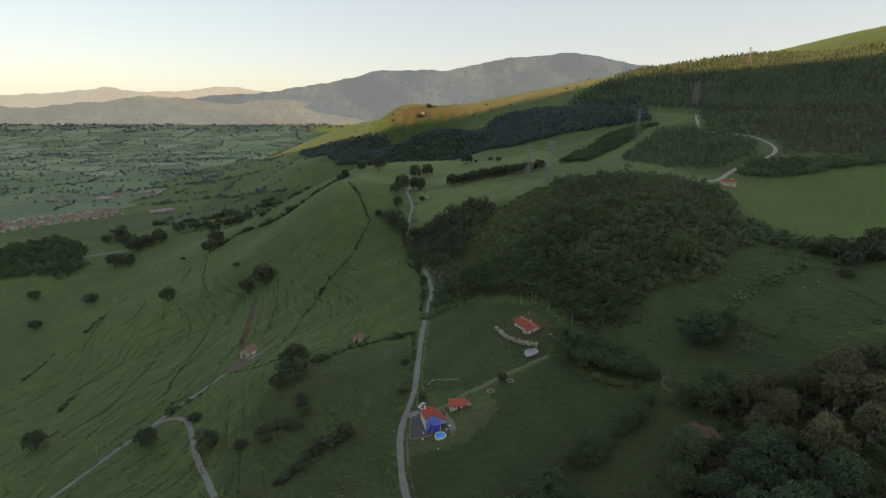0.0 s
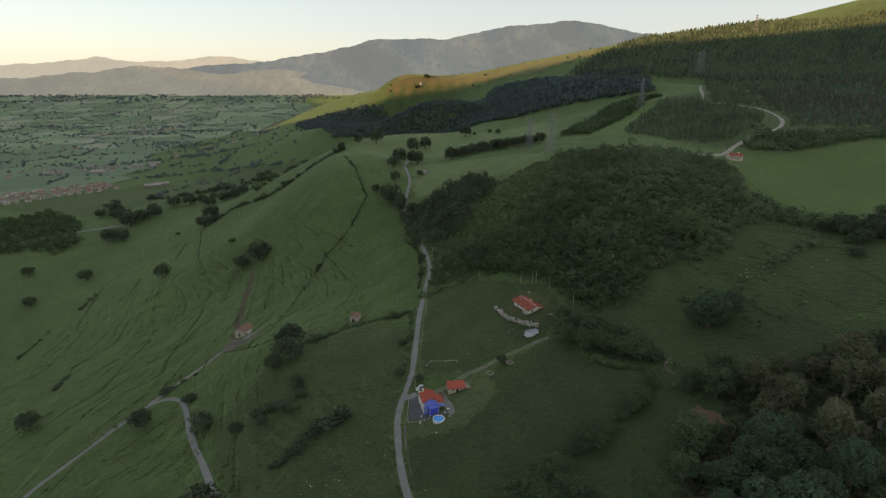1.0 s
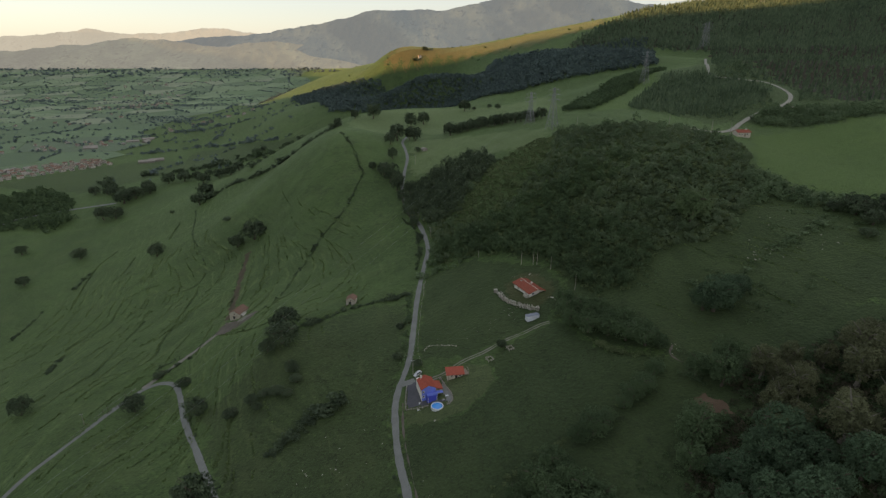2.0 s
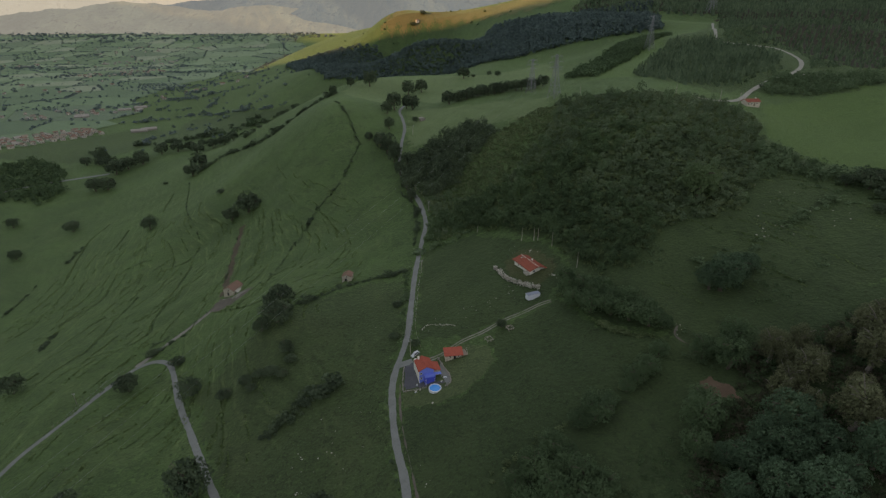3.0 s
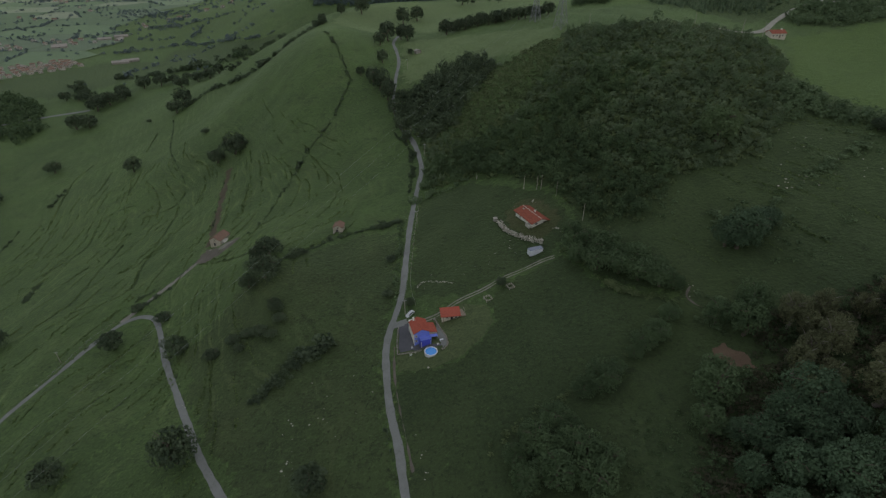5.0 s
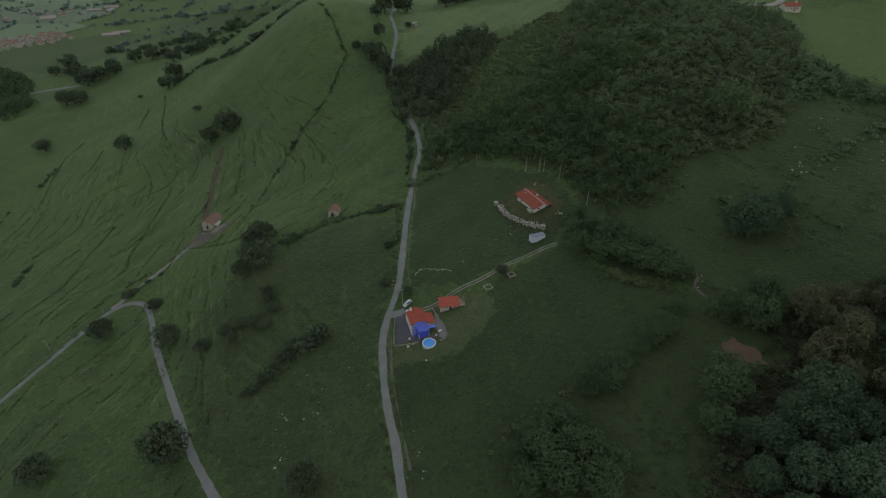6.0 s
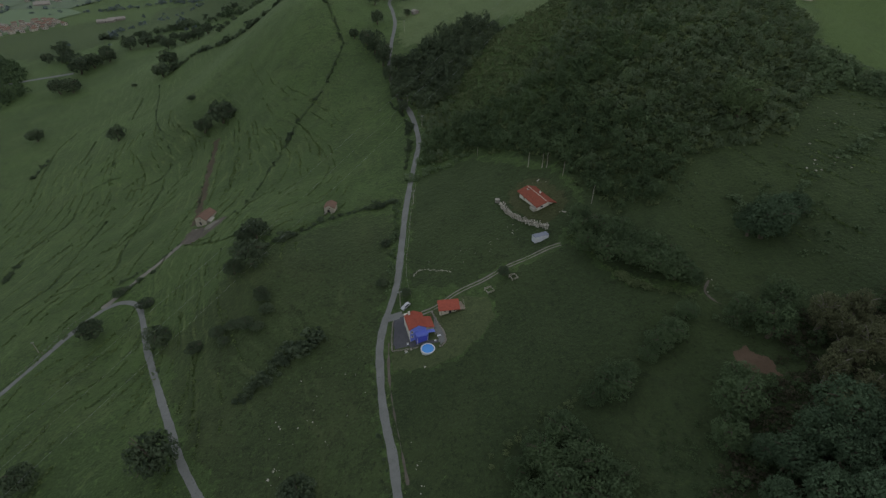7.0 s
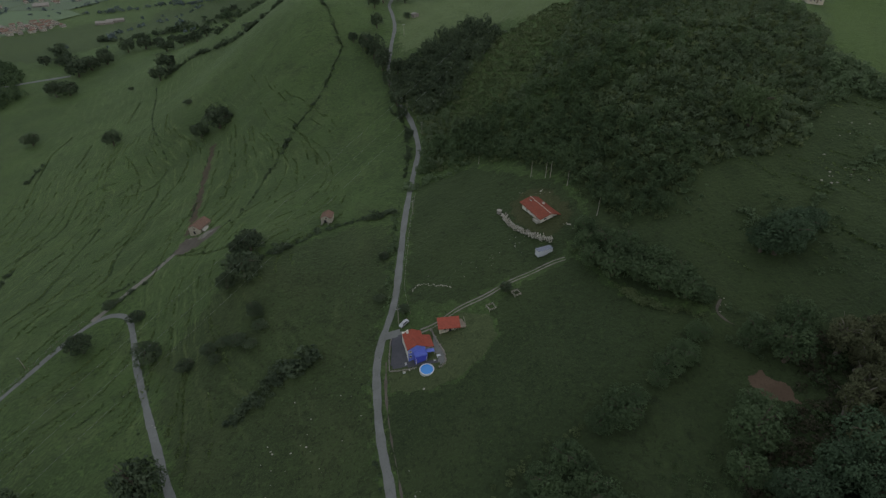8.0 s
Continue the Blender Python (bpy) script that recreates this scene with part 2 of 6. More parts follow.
def mesh_of(name, verts, faces, mats, smooth_faces=False):
    """A mesh from arrays: verts n x 3, faces a list of equal-sided index arrays."""
    me = bpy.data.meshes.new(name)
    verts = np.asarray(verts, np.float32)
    me.vertices.add(len(verts))
    me.vertices.foreach_set("co", verts.ravel())
    flat = np.concatenate([np.asarray(f, np.int32).ravel() for f in faces])
    sizes = np.concatenate([np.full(len(f), np.asarray(f).shape[1], np.int32) for f in faces])
    me.loops.add(len(flat))
    me.loops.foreach_set("vertex_index", flat)
    me.polygons.add(len(sizes))
    me.polygons.foreach_set("loop_start", np.concatenate([[0], np.cumsum(sizes)[:-1]]).astype(np.int32))
    me.polygons.foreach_set("use_smooth", np.full(len(sizes), smooth_faces))
    for m in mats:
        me.materials.append(m)
    me.update(calc_edges=True)
    me.validate()
    return me


def sheet(name, xs, ys, zs, mat):
    nx, ny = len(xs), len(ys)
    gx, gy = np.meshgrid(xs, ys)
    k = (np.arange(ny - 1)[:, None] * nx + np.arange(nx - 1)).ravel()
    return mesh_of(name, np.stack([gx, gy, zs], -1).reshape(-1, 3), [np.stack([k, k + 1, k + nx + 1, k + nx], 1)], [mat], True)


tagged(new("ground", sheet("ground", GX, GY, GZ, GRASS)), "grazed green hillside falling to a broad farmed valley", "ground", kind="structure")


def inside(poly, x, y):
    hit = np.zeros(x.shape, bool)
    for (x1, y1), (x2, y2) in zip(poly, poly[1:] + poly[:1]):
        cross = (y1 > y) != (y2 > y)
        hit ^= cross & (x < (x2 - x1) * (y - y1) / (y2 - y1 + 1e-9) + x1)
    return hit


def patch(name, poly, mat, label, step=1.5, lift=0.06, rag=1.0):
    """A draped piece of other ground cover with an uneven edge."""
    px, py = [p[0] for p in poly], [p[1] for p in poly]
    xs, ys = np.arange(min(px) - 3, max(px) + 3, step), np.arange(min(py) - 3, max(py) + 3, step)
    gx, gy = np.meshgrid(xs, ys)
    wx = gx + rag * (np.sin(0.9 * gy + 1.3 * np.sin(0.5 * gx)) + np.sin(0.23 * gy))
    wy = gy + rag * (np.sin(0.8 * gx + 1.7 * np.sin(0.6 * gy)) + np.sin(0.19 * gx))
    keep = inside(poly, wx, wy)
    nx = len(xs)
    k = (np.arange(len(ys) - 1)[:, None] * nx + np.arange(nx - 1)).ravel()
    k = k[keep.ravel()[k]]
    faces = np.stack([k, k + 1, k + nx + 1, k + nx], 1)
    used, back = np.unique(faces, return_inverse=True)
    v = np.stack([gx, gy, ground(gx, gy) + lift], -1).reshape(-1, 3)[used]
    return tagged(new(name, mesh_of(name, v, [back.reshape(-1, 4)], [mat], True)), label, "ground cover", kind="structure")


def spline(points, step):
    """A smooth line through the points (Catmull-Rom), evenly sampled."""
    p = np.array([points[0], *points, points[-1]], float)
    out = []
    for a, b, c, d in zip(p[:-3], p[1:-2], p[2:-1], p[3:]):
        n = max(2, int(np.hypot(*(c - b)[:2]) / step))
        for u in np.arange(n) / n:
            out.append(0.5 * (2 * b + (c - a) * u + (2 * a - 5 * b + 4 * c - d) * u**2 + (3 * b - a - 3 * c + d) * u**3))
    return np.array(out + [p[-2]])


def ribbon(name, line, width, mat, label, category="road", lift=0.12, rag=0.12, across=5, step=1.5):
    """A road laid on the ground along a line, with uneven edges."""
    c = spline(line, step)
    t = np.gradient(c[:, :2], axis=0)
    t /= np.linalg.norm(t, axis=1)[:, None] + 1e-9
    side = np.stack([-t[:, 1], t[:, 0]], 1)
    n = np.arange(len(c))
    half = width / 2 * (1 + rag * (np.sin(n * 0.53) + np.sin(n * 0.21 + 2) + np.sin(n * 1.37)) / 2)
    u = np.linspace(-1, 1, across)
    v = c[:, None, :2] + side[:, None] * (half[:, None] * u)[..., None]
    z = ground(v[..., 0], v[..., 1]) + lift * (1 - 0.35 * u**2)
    v = np.concatenate([v, z[..., None]], -1).reshape(-1, 3)
    k = (np.arange(len(c) - 1)[:, None] * across + np.arange(across - 1)).ravel()
    faces = np.stack([k, k + across, k + across + 1, k + 1], 1)
    return tagged(new(name, mesh_of(name, v, [faces], [mat], True)), label, category, kind="structure")


# ---- far hills ----


def hill_range(name, y, depth, crest, mat, label, foot=-110, seed=0):
    """A solid range of hills along a crest line of (x, z), with spurs on its slopes."""
    xs = np.linspace(crest[0][0], crest[-1][0], 260)
    zs = np.interp(xs, [c[0] for c in crest], [c[1] for c in crest])
    zs = np.convolve(np.pad(zs, 4, "edge"), np.ones(9) / 9, "valid")
    rng = np.random.RandomState(seed)
    bumps = sum(np.sin(xs * f + rng.rand() * 7) * a for f, a in ((0.011, 4), (0.027, 3), (0.06, 2), (0.13, 1.4)))
    rows = np.linspace(-1, 1, 25)
    v = []
    for u in rows:
        spur = 1 + 0.10 * np.sin(xs * 0.006 + 2 * u + 1.5 * np.sin(xs * 0.0021)) * (1 - abs(u))
        fall = (1 - abs(u) ** 1.25) * np.where(abs(u) < 0.02, 1, spur)
        v.append(np.stack([xs, y + u * depth + 70 * np.sin(xs * 0.0032 + seed) * (1 - abs(u)) - 60 * np.sin(xs * 0.0057 + 2 * seed) * max(0, -u), foot + (zs - foot) * fall + bumps * np.clip(1 - 3 * abs(u), 0, 1)], -1))
    v = np.array(v)
    n = len(xs)
    k = (np.arange(len(rows) - 1)[:, None] * n + np.arange(n - 1)).ravel()
    return tagged(new(name, mesh_of(name, v.reshape(-1, 3), [np.stack([k, k + 1, k + n + 1, k + n], 1)], [mat], True)), label, "hills", kind="structure")

hill_range("distant_mountain", 4650, 480, [(-2575, 169), (-2087, 215), (-1698, 257), (-1360, 285), (-1070, 330), (-638, 398), (-351, 448), (171, 444), (359, 511), (641, 555), (947, 560), (1209, 529), (1638, 484), (2586, 475)], FAR_BLUE, "long wooded mountain ridge, given a blue haze glow", seed=1)
hill_range("distant_hills", 4850, 300, [(-5923, 267), (-3925, 253), (-3627, 243), (-3268, 286), (-2916, 300), (-2669, 281), (-2420, 277), (-2117, 300), (-1817, 310), (-1570, 281), (-1221, 262), (-421, 219)], FAR_WARM, "low far hills, given a warm haze glow", seed=2)
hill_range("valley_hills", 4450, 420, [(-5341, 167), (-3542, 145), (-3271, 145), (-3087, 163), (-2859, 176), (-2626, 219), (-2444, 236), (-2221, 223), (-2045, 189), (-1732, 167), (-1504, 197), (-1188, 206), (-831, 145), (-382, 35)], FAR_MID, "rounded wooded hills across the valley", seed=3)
# unseen ridge added in the west; its crest is shaped to set the shadow line
WEST = [(-3200, 600), (-1500, 780), (-600, 890), (-250, 870), (-121, 820), (-14, 750), (188, 655), (350, 588), (500, 514), (700, 397), (1000, 300), (1400, 260), (1800, 220), (2000, 200), (2100, -105)]


def unseen_west_ridge():
    ys = np.linspace(WEST[0][0], WEST[-1][0], 160)
    zs = np.interp(ys, [w[0] for w in WEST], [w[1] for w in WEST]) + 5 * np.sin(ys * 0.03) + 3 * np.sin(ys * 0.11)
    v = np.array([np.stack([-2250 + u * 480 + 0 * ys, ys, -108 + (zs + 108) * (1 - abs(u) ** 1.2)], -1) for u in np.linspace(-1, 1, 21)])
    n = len(ys)
    k = (np.arange(20)[:, None] * n + np.arange(n - 1)).ravel()
    ob = new("unseen_west_ridge", mesh_of("unseen_west_ridge", v.reshape(-1, 3), [np.stack([k, k + n, k + n + 1, k + 1], 1)], [GRASS], True))
    tagged(ob, "unseen ridge added in the west to shade the near slopes", "hills", kind="structure")


unseen_west_ridge()
# a second unseen range, added farther west to keep the valley in the evening shade
hill_wall = [(-900, -108), (-650, 600), (-450, 950), (300, 1050), (1500, 980), (3000, 900), (4400, 800), (4800, -108)]


def unseen_far_range():
    ys = np.linspace(hill_wall[0][0], hill_wall[-1][0], 140)
    zs = np.interp(ys, [w[0] for w in hill_wall], [w[1] for w in hill_wall]) + 12 * np.sin(ys * 0.012) + 6 * np.sin(ys * 0.05)
    v = np.array([np.stack([-6000 + u * 900 + 0 * ys, ys, -108 + np.maximum(zs + 108, 0) * (1 - abs(u) ** 1.2)], -1) for u in np.linspace(-1, 1, 15)])
    n = len(ys)
    k = (np.arange(14)[:, None] * n + np.arange(n - 1)).ravel()
    ob = new("unseen_far_range", mesh_of("unseen_far_range", v.reshape(-1, 3), [np.stack([k, k + n, k + n + 1, k + 1], 1)], [GRASS], True))
    tagged(ob, "unseen range added farther west to shade the valley", "hills", kind="structure")


unseen_far_range()

# ---- roads and ground cover ----
ribbon("lane", [(-4, 118), (-7, 136), (-9.6, 150), (-11.6, 161.5), (-14.4, 172), (-16.7, 183), (-18.1, 193.5), (-19.1, 204), (-18.4, 214.5), (-16.4, 223.8), (-14.8, 231.5), (-13.9, 242), (-13.5, 263), (-13, 287), (-11.6, 317), (-9.1, 342), (-8.2, 358), (-11.6, 381), (-15, 395), (-27, 430), (-32.3, 461), (-32.5, 495), (-31.5, 528), (-35.5, 562), (-40.5, 595), (-38, 650)], 2.85, LANE, "narrow worn asphalt lane climbing past the farmhouses")
ribbon("farm_road", [(-188, 190), (-184, 206), (-180.3, 220.1), (-175.9, 233.5), (-172.2, 247), (-169, 257), (-165.5, 264), (-159.2, 267.6), (-152.5, 267.8), (-147.4, 265.2), (-142.4, 259), (-135.6, 247.8), (-127.8, 234), (-116.2, 216.2), (-108.6, 205.3), (-102.6, 196.4), (-92.1, 181.2), (-83, 168.1), (-76, 159.6), (-68, 150), (-58, 138), (-48, 122)], 2.8, LANE, "pale farm road with a tight hairpin bend")
ribbon("barn_track", [(-166, 266), (-162.5, 273.7), (-158.6, 282), (-151.4, 295), (-145, 303.6), (-140.6, 309.5), (-138, 317), (-137.5, 322)], 3.4, TRACK, "earth track from the hairpin to the old barn", "track", 0.09, 0.3)
ribbon("hill_track", [(-139, 327), (-146.4, 350.7), (-154.9, 384.3), (-162.9, 417.2), (-171, 455.9)], 4.4, RUT, "sunken dark path climbing the pasture", "track", 0.07, 0.5)
ribbon("gravel_road", [(397, 849.6), (350, 745), (332, 703.5), (318, 660), (336.5, 620.2), (345.2, 594.4), (327.6, 533), (312, 500.3), (291.7, 477.6), (263.1, 460), (235.5, 434.4), (213.3, 408.3), (191.9, 395.7), (165, 398)], 3.4, GRAVEL, "pale gravel road winding up the far hillside", lift=0.6, step=4)
ribbon("gravel_spur", [(289, 477), (300, 470), (312, 464), (330, 455)], 2.8, GRAVEL, "short gravel spur off the hill road", lift=0.63, step=4)
patch("pale_meadow", [(-26, 482), (-33, 600), (-15.6, 605), (27.9, 565), (65.6, 528), (95.3, 480), (77.8, 432), (48.5, 464), (23.9, 476), (-2.1, 478)], HAY, "pale dry meadow below the ridge", 3.0, 0.1, 2)
patch("fresh_meadow", [(228.9, 404), (193.7, 337.4), (197.8, 317.9), (214.9, 296), (240.7, 279.5), (330, 330), (372, 428), (329.7, 443), (289.8, 424)], BRIGHT, "bright green hay meadow on the shoulder", 3.0, 0.1, 2)
patch("lawn", [(-14.2, 202), (-13.7, 193.6), (-0.1, 190.9), (9.4, 194.7), (19.2, 201.5), (23.1, 208.8), (21.6, 219.2), (12.3, 222.2), (1, 218), (-8, 206)], LAWN, "mown yellowish lawn round the blue house", 0.4, 0.09, 0.35)
patch("bare_earth", [(92.6, 178.1), (97, 179.5), (101.5, 174), (103, 167), (99, 168), (94.5, 171.5)], EARTH, "slip of bare reddish earth among trees", 0.4, 0.1, 0.5)
patch("paddock", [(-8, 130), (-9, 158), (-14, 178), (-15, 190), (-12, 192), (0, 190), (10, 194), (20, 201), (24, 209), (22, 220), (36, 233), (55, 239), (70, 214), (88, 203), (99, 197), (97, 181), (95, 164), (76, 140), (64, 112), (20, 100), (-5, 110)], PADDOCK, "dark green meadow below the track", 0.8, 0.05, 0.8)
patch("paddock", [(-10, 232), (-10, 262), (-10, 300), (-7, 318), (20, 320), (45, 298), (60, 284), (62, 262), (52, 242), (34, 237), (14, 228)], PADDOCK, "dark green paddock round the bungalow", 0.8, 0.05, 1.0)
patch("rough_pasture", [(-19, 288), (-30, 291), (-60, 279), (-84, 264), (-116, 226), (-99, 198), (-82, 173), (-60, 146), (-40, 118), (-10, 120), (-15, 160), (-21, 190), (-22, 210), (-18, 235)], ROUGH, "dull olive rough pasture below the lane", 1.0, 0.05, 1.5)
patch("wood_floor", [(89, 203), (97, 197), (122, 197), (160, 206), (195, 195), (200, 120), (150, 70), (95, 80), (65, 112), (73, 140), (91, 165), (93, 180)], PADDOCK, "dark grass under the near wood", 1.2, 0.045, 1.5)
patch("pasture", [(97, 197), (90, 205), (73, 217), (57, 243), (56, 250), (64, 262), (64, 284), (48, 300), (34, 330), (70, 345), (150, 345), (205, 325), (212, 296), (250, 268), (235, 205), (165, 206), (122, 197)], PADDOCK, "dark green pasture on the eastern slope", 1.2, 0.05, 1.5)
patch("rough_slope", [(236, 436), (200, 420), (190, 440), (169, 511), (280, 709), (322, 760), (402, 850), (410, 830), (360, 640), (345, 486), (430, 500), (430, 452), (345, 444), (290, 428), (250, 424)], PADDOCK, "dark rough grass beside the hill road", 3.0, 0.1, 2)
patch("green_strip", [(140, 520), (175, 590), (254, 741), (310, 825), (300, 770), (250, 670), (205, 570), (168, 500)], BRIGHT, "strip of fresh grass between plantation and shelter belt", 3.0, 0.12, 2)
patch("ridge_meadow", [(-128, 745), (-118, 784), (-75, 836), (15, 868), (160, 856), (140, 640), (90, 590), (30, 625), (-10, 640), (-30, 700), (-60, 650), (-75, 620), (-110, 690)], HAY, "pale green meadow along the ridge", 3.0, 0.1, 2)
# darkens the ground seen between the planted pines
patch("forest_floor", [(276, 1230), (483, 1365), (665, 1465), (860, 1500), (960, 1475), (1010, 1425), (1060, 1385), (1110, 1325), (1250, 1255), (1250, 700), (640, 480), (440, 505), (352, 492), (345, 520), (362, 643), (408, 830), (458, 957), (405, 1056), (324, 1131)], SOIL, "near-black ground under the planted pines", 9.0, 0.4, 4)
patch("sun_toned_ridge", [(-152, 1530), (-120, 1575), (-70, 1610), (0, 1600), (70, 1560), (160, 1500), (260, 1440), (393, 1392), (370, 1306), (294, 1318), (214, 1330), (99, 1447), (0, 1500), (-101, 1512)], DRY, "ridge bracken, coloured orange-brown for the evening sun", 3.0, 0.5, 9)
patch("dark_meadow", [(-551, 1085), (-597, 1291), (-470, 1200), (-333, 1062), (-274, 1050), (-335, 992), (-411, 997)], PADDOCK, "dark meadow on the foot of the slope", 8.0, 0.4, 3)
patch("dark_field", [(-845, 975), (-747, 1147), (-668, 1238), (-458, 1091), (-520, 976), (-608, 878)], PADDOCK, "dark green field below the village", 8.0, 0.3, 3)
ribbon("valley_road", [(-720, 660), (-660, 690), (-628, 712), (-616, 757), (-560, 790), (-500, 806)], 7, LANE, "pale road at the foot of the slope", lift=0.3, step=4)
ribbon("worn_verge", [(-6.5, 152), (-9.6, 166), (-12, 176), (-14, 186.4), (-15.2, 195), (-15.8, 206)], 0.5, MUD, "worn brown strip on the lane's upper verge", "track", 0.1, 1.2)
ribbon("trodden_path", [(96.6, 207), (94.6, 204.4), (94, 202), (96, 197.5), (99, 195)], 0.5, MUD, "stony path round the end of the tree belt", "track", 0.14, 0.9)
patch("trampled_ground", [(37, 284), (35.5, 270), (40, 263), (46, 257), (52, 254.5), (57, 259), (59, 268), (55, 281), (49, 288), (42, 288)], TRAMPLED, "trampled brownish ground round the bungalow", 0.8, 0.12, 0.9)

# ---- plants ----


def foliage(name, dark, mid, light):
    p = Paint(name, 0.75)
    c = p.ramp(p.island(), ((0.0, dark), (0.5, mid), (0.92, light)))
    c = p.mix(p.step(p.noise(0.35, 3), 0.35, 0.7), c, tuple(v * 0.75 for v in mid))
    c = p.mix(p.step(p.noise(0.13, 2), 0.50, 0.62), c, p.mix(0.55, c, tuple(v * 1.15 for v in light)))
    p.color(p.mix(p.step(p.noise(0.03, 2), 0.4, 0.65), c, p.mix(0.5, c, tuple(v * 1.25 for v in light))))
    thin = p.tree.nodes.new("ShaderNodeBsdfTranslucent")
    blend = p.tree.nodes.new("ShaderNodeMixShader")
    blend.inputs[0].default_value = 0.32
    p.link(p.bsdf.inputs["Base Color"].links[0].from_socket, thin.inputs["Color"])
    p.link(p.bsdf.outputs[0], blend.inputs[1])
    p.link(thin.outputs[0], blend.inputs[2])
    p.link(blend.outputs[0], p.tree.nodes["Material Output"].inputs["Surface"])
    return p.mat


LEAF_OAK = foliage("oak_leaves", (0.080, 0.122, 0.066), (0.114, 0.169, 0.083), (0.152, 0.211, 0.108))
LEAF_DEEP = foliage("dark_hedge_leaves", (0.054, 0.089, 0.043), (0.075, 0.119, 0.055), (0.100, 0.148, 0.069))
# darker copy of the hedge leaves, for field trees, hedges and verges
LEAF_DARK = foliage("darkest_green_leaves", (0.046, 0.068, 0.042), (0.068, 0.098, 0.055), (0.100, 0.134, 0.074))
# forest leaves lightened and blued; the haze is in the colour
LEAF_FOREST = foliage("hazed_forest_leaves", (0.063, 0.091, 0.086), (0.082, 0.119, 0.110), (0.107, 0.146, 0.132))
LEAF_FRESH = foliage("fresh_ash_leaves", (0.052, 0.089, 0.050), (0.074, 0.122, 0.065), (0.101, 0.157, 0.086))
LEAF_LIME = foliage("pale_lime_leaves", (0.085, 0.130, 0.058), (0.119, 0.175, 0.077), (0.152, 0.210, 0.099))
LEAF_GUM = foliage("brownish_gum_leaves", (0.072, 0.086, 0.044), (0.112, 0.124, 0.062), (0.170, 0.179, 0.093))
LEAF_PINE = foliage("pine_needles", (0.059, 0.095, 0.058), (0.096, 0.148, 0.078), (0.158, 0.213, 0.118))
LEAF_BRACKEN = foliage("bracken_and_bramble", (0.062, 0.091, 0.039), (0.102, 0.144, 0.062), (0.158, 0.194, 0.088))
LEAF_RUST = foliage("withered_bracken", (0.053, 0.053, 0.035), (0.077, 0.074, 0.046), (0.106, 0.096, 0.060))
# leaf colour blued and lifted in place of haze over the valley
LEAF_VALE = foliage("hazed_vale_leaves", (0.091, 0.122, 0.126), (0.123, 0.162, 0.161), (0.162, 0.204, 0.199))
LEAF_SCRUB = foliage("mixed_scrub_leaves", (0.088, 0.126, 0.070), (0.122, 0.170, 0.092), (0.164, 0.212, 0.118))
TUFT = foliage("rough_grass_tufts", (0.076, 0.122, 0.040), (0.112, 0.165, 0.056), (0.157, 0.205, 0.082))
BARK = plain("grey_bark", (0.12, 0.10, 0.075), 0.95, vary=0.4, scale=3)
GUM_BARK = plain("grey_gum_bark", (0.20, 0.18, 0.15), 0.9, vary=0.3, scale=3)
PALE_BARK = plain("bleached_bark", (0.34, 0.31, 0.26), 0.9, vary=0.3, scale=3)


def leaves(pts, out, size, rng):
    """Folded leaf sprays at the points, facing roughly along out."""
    n = len(pts)
    d = out + rng.normal(0, 0.5, (n, 3)) + [0, 0, 0.4]
    d /= np.linalg.norm(d, axis=1)[:, None] + 1e-9
    a = np.cross(d, rng.normal(0, 1, (n, 3)))
    a /= np.linalg.norm(a, axis=1)[:, None] + 1e-9
    b = np.cross(d, a)
    s = (size * rng.uniform(0.6, 1.4, n))[:, None]
    r = rng.uniform(0.55, 1.0, (n, 1))
    v = np.stack([pts + a * s, pts + b * s * r + d * s * 0.35, pts - a * s * rng.uniform(0.7, 1.1, (n, 1)), pts - b * s * r + d * s * 0.35], 1)
    return v.reshape(-1, 3), np.arange(4 * n).reshape(-1, 4)


def crown_points(rng, n, radius, height, base, lobes=8):
    """Points and outward ways on a lumpy crown."""
    k = np.arange(lobes)
    ang = k * 2.4 + rng.rand() * 6
    lev = (k + 0.5) / lobes
    reach = radius * 0.68 * np.sqrt(np.clip(1 - (1.5 * lev - 0.6) ** 2, 0.05, 1)) * rng.uniform(0.75, 1.15, lobes)
    mid = np.stack([np.cos(ang) * reach, np.sin(ang) * reach, base + height * (0.18 + 0.62 * lev)], 1)
    size = radius * rng.uniform(0.26, 0.52, lobes)
    pick = rng.randint(0, lobes, n)
    d = rng.normal(0, 1, (n, 3))
    d[:, 2] = d[:, 2] * 0.8 + 0.25
    d /= np.linalg.norm(d, axis=1)[:, None]
    p = mid[pick] + d * (size[pick] * rng.uniform(0.72, 1.08, n))[:, None] * [1, 1, min(1.15, height / (2 * radius) * 1.1)]
    return p, d


def tube(path, radii, sides=6):
    path = np.asarray(path, float)
    t = np.gradient(path, axis=0)
    t /= np.linalg.norm(t, axis=1)[:, None] + 1e-9
    ref = np.where(abs(t[:, 2:3]) > 0.8, [[1.0, 0, 0]], [[0, 0, 1.0]])
    a = np.cross(t, ref)
    a /= np.linalg.norm(a, axis=1)[:, None] + 1e-9
    b = np.cross(t, a)
    w = np.arange(sides) * 2 * np.pi / sides
    v = path[:, None] + (a[:, None] * np.cos(w)[:, None] + b[:, None] * np.sin(w)[:, None]) * np.asarray(radii)[:, None, None]
    n = len(path)
    i, j = np.meshgrid(np.arange(n - 1), np.arange(sides), indexing="ij")
    q = np.stack([i * sides + j, i * sides + (j + 1) % sides, (i + 1) * sides + (j + 1) % sides, (i + 1) * sides + j], -1).reshape(-1, 4)
    return v.reshape(-1, 3), q


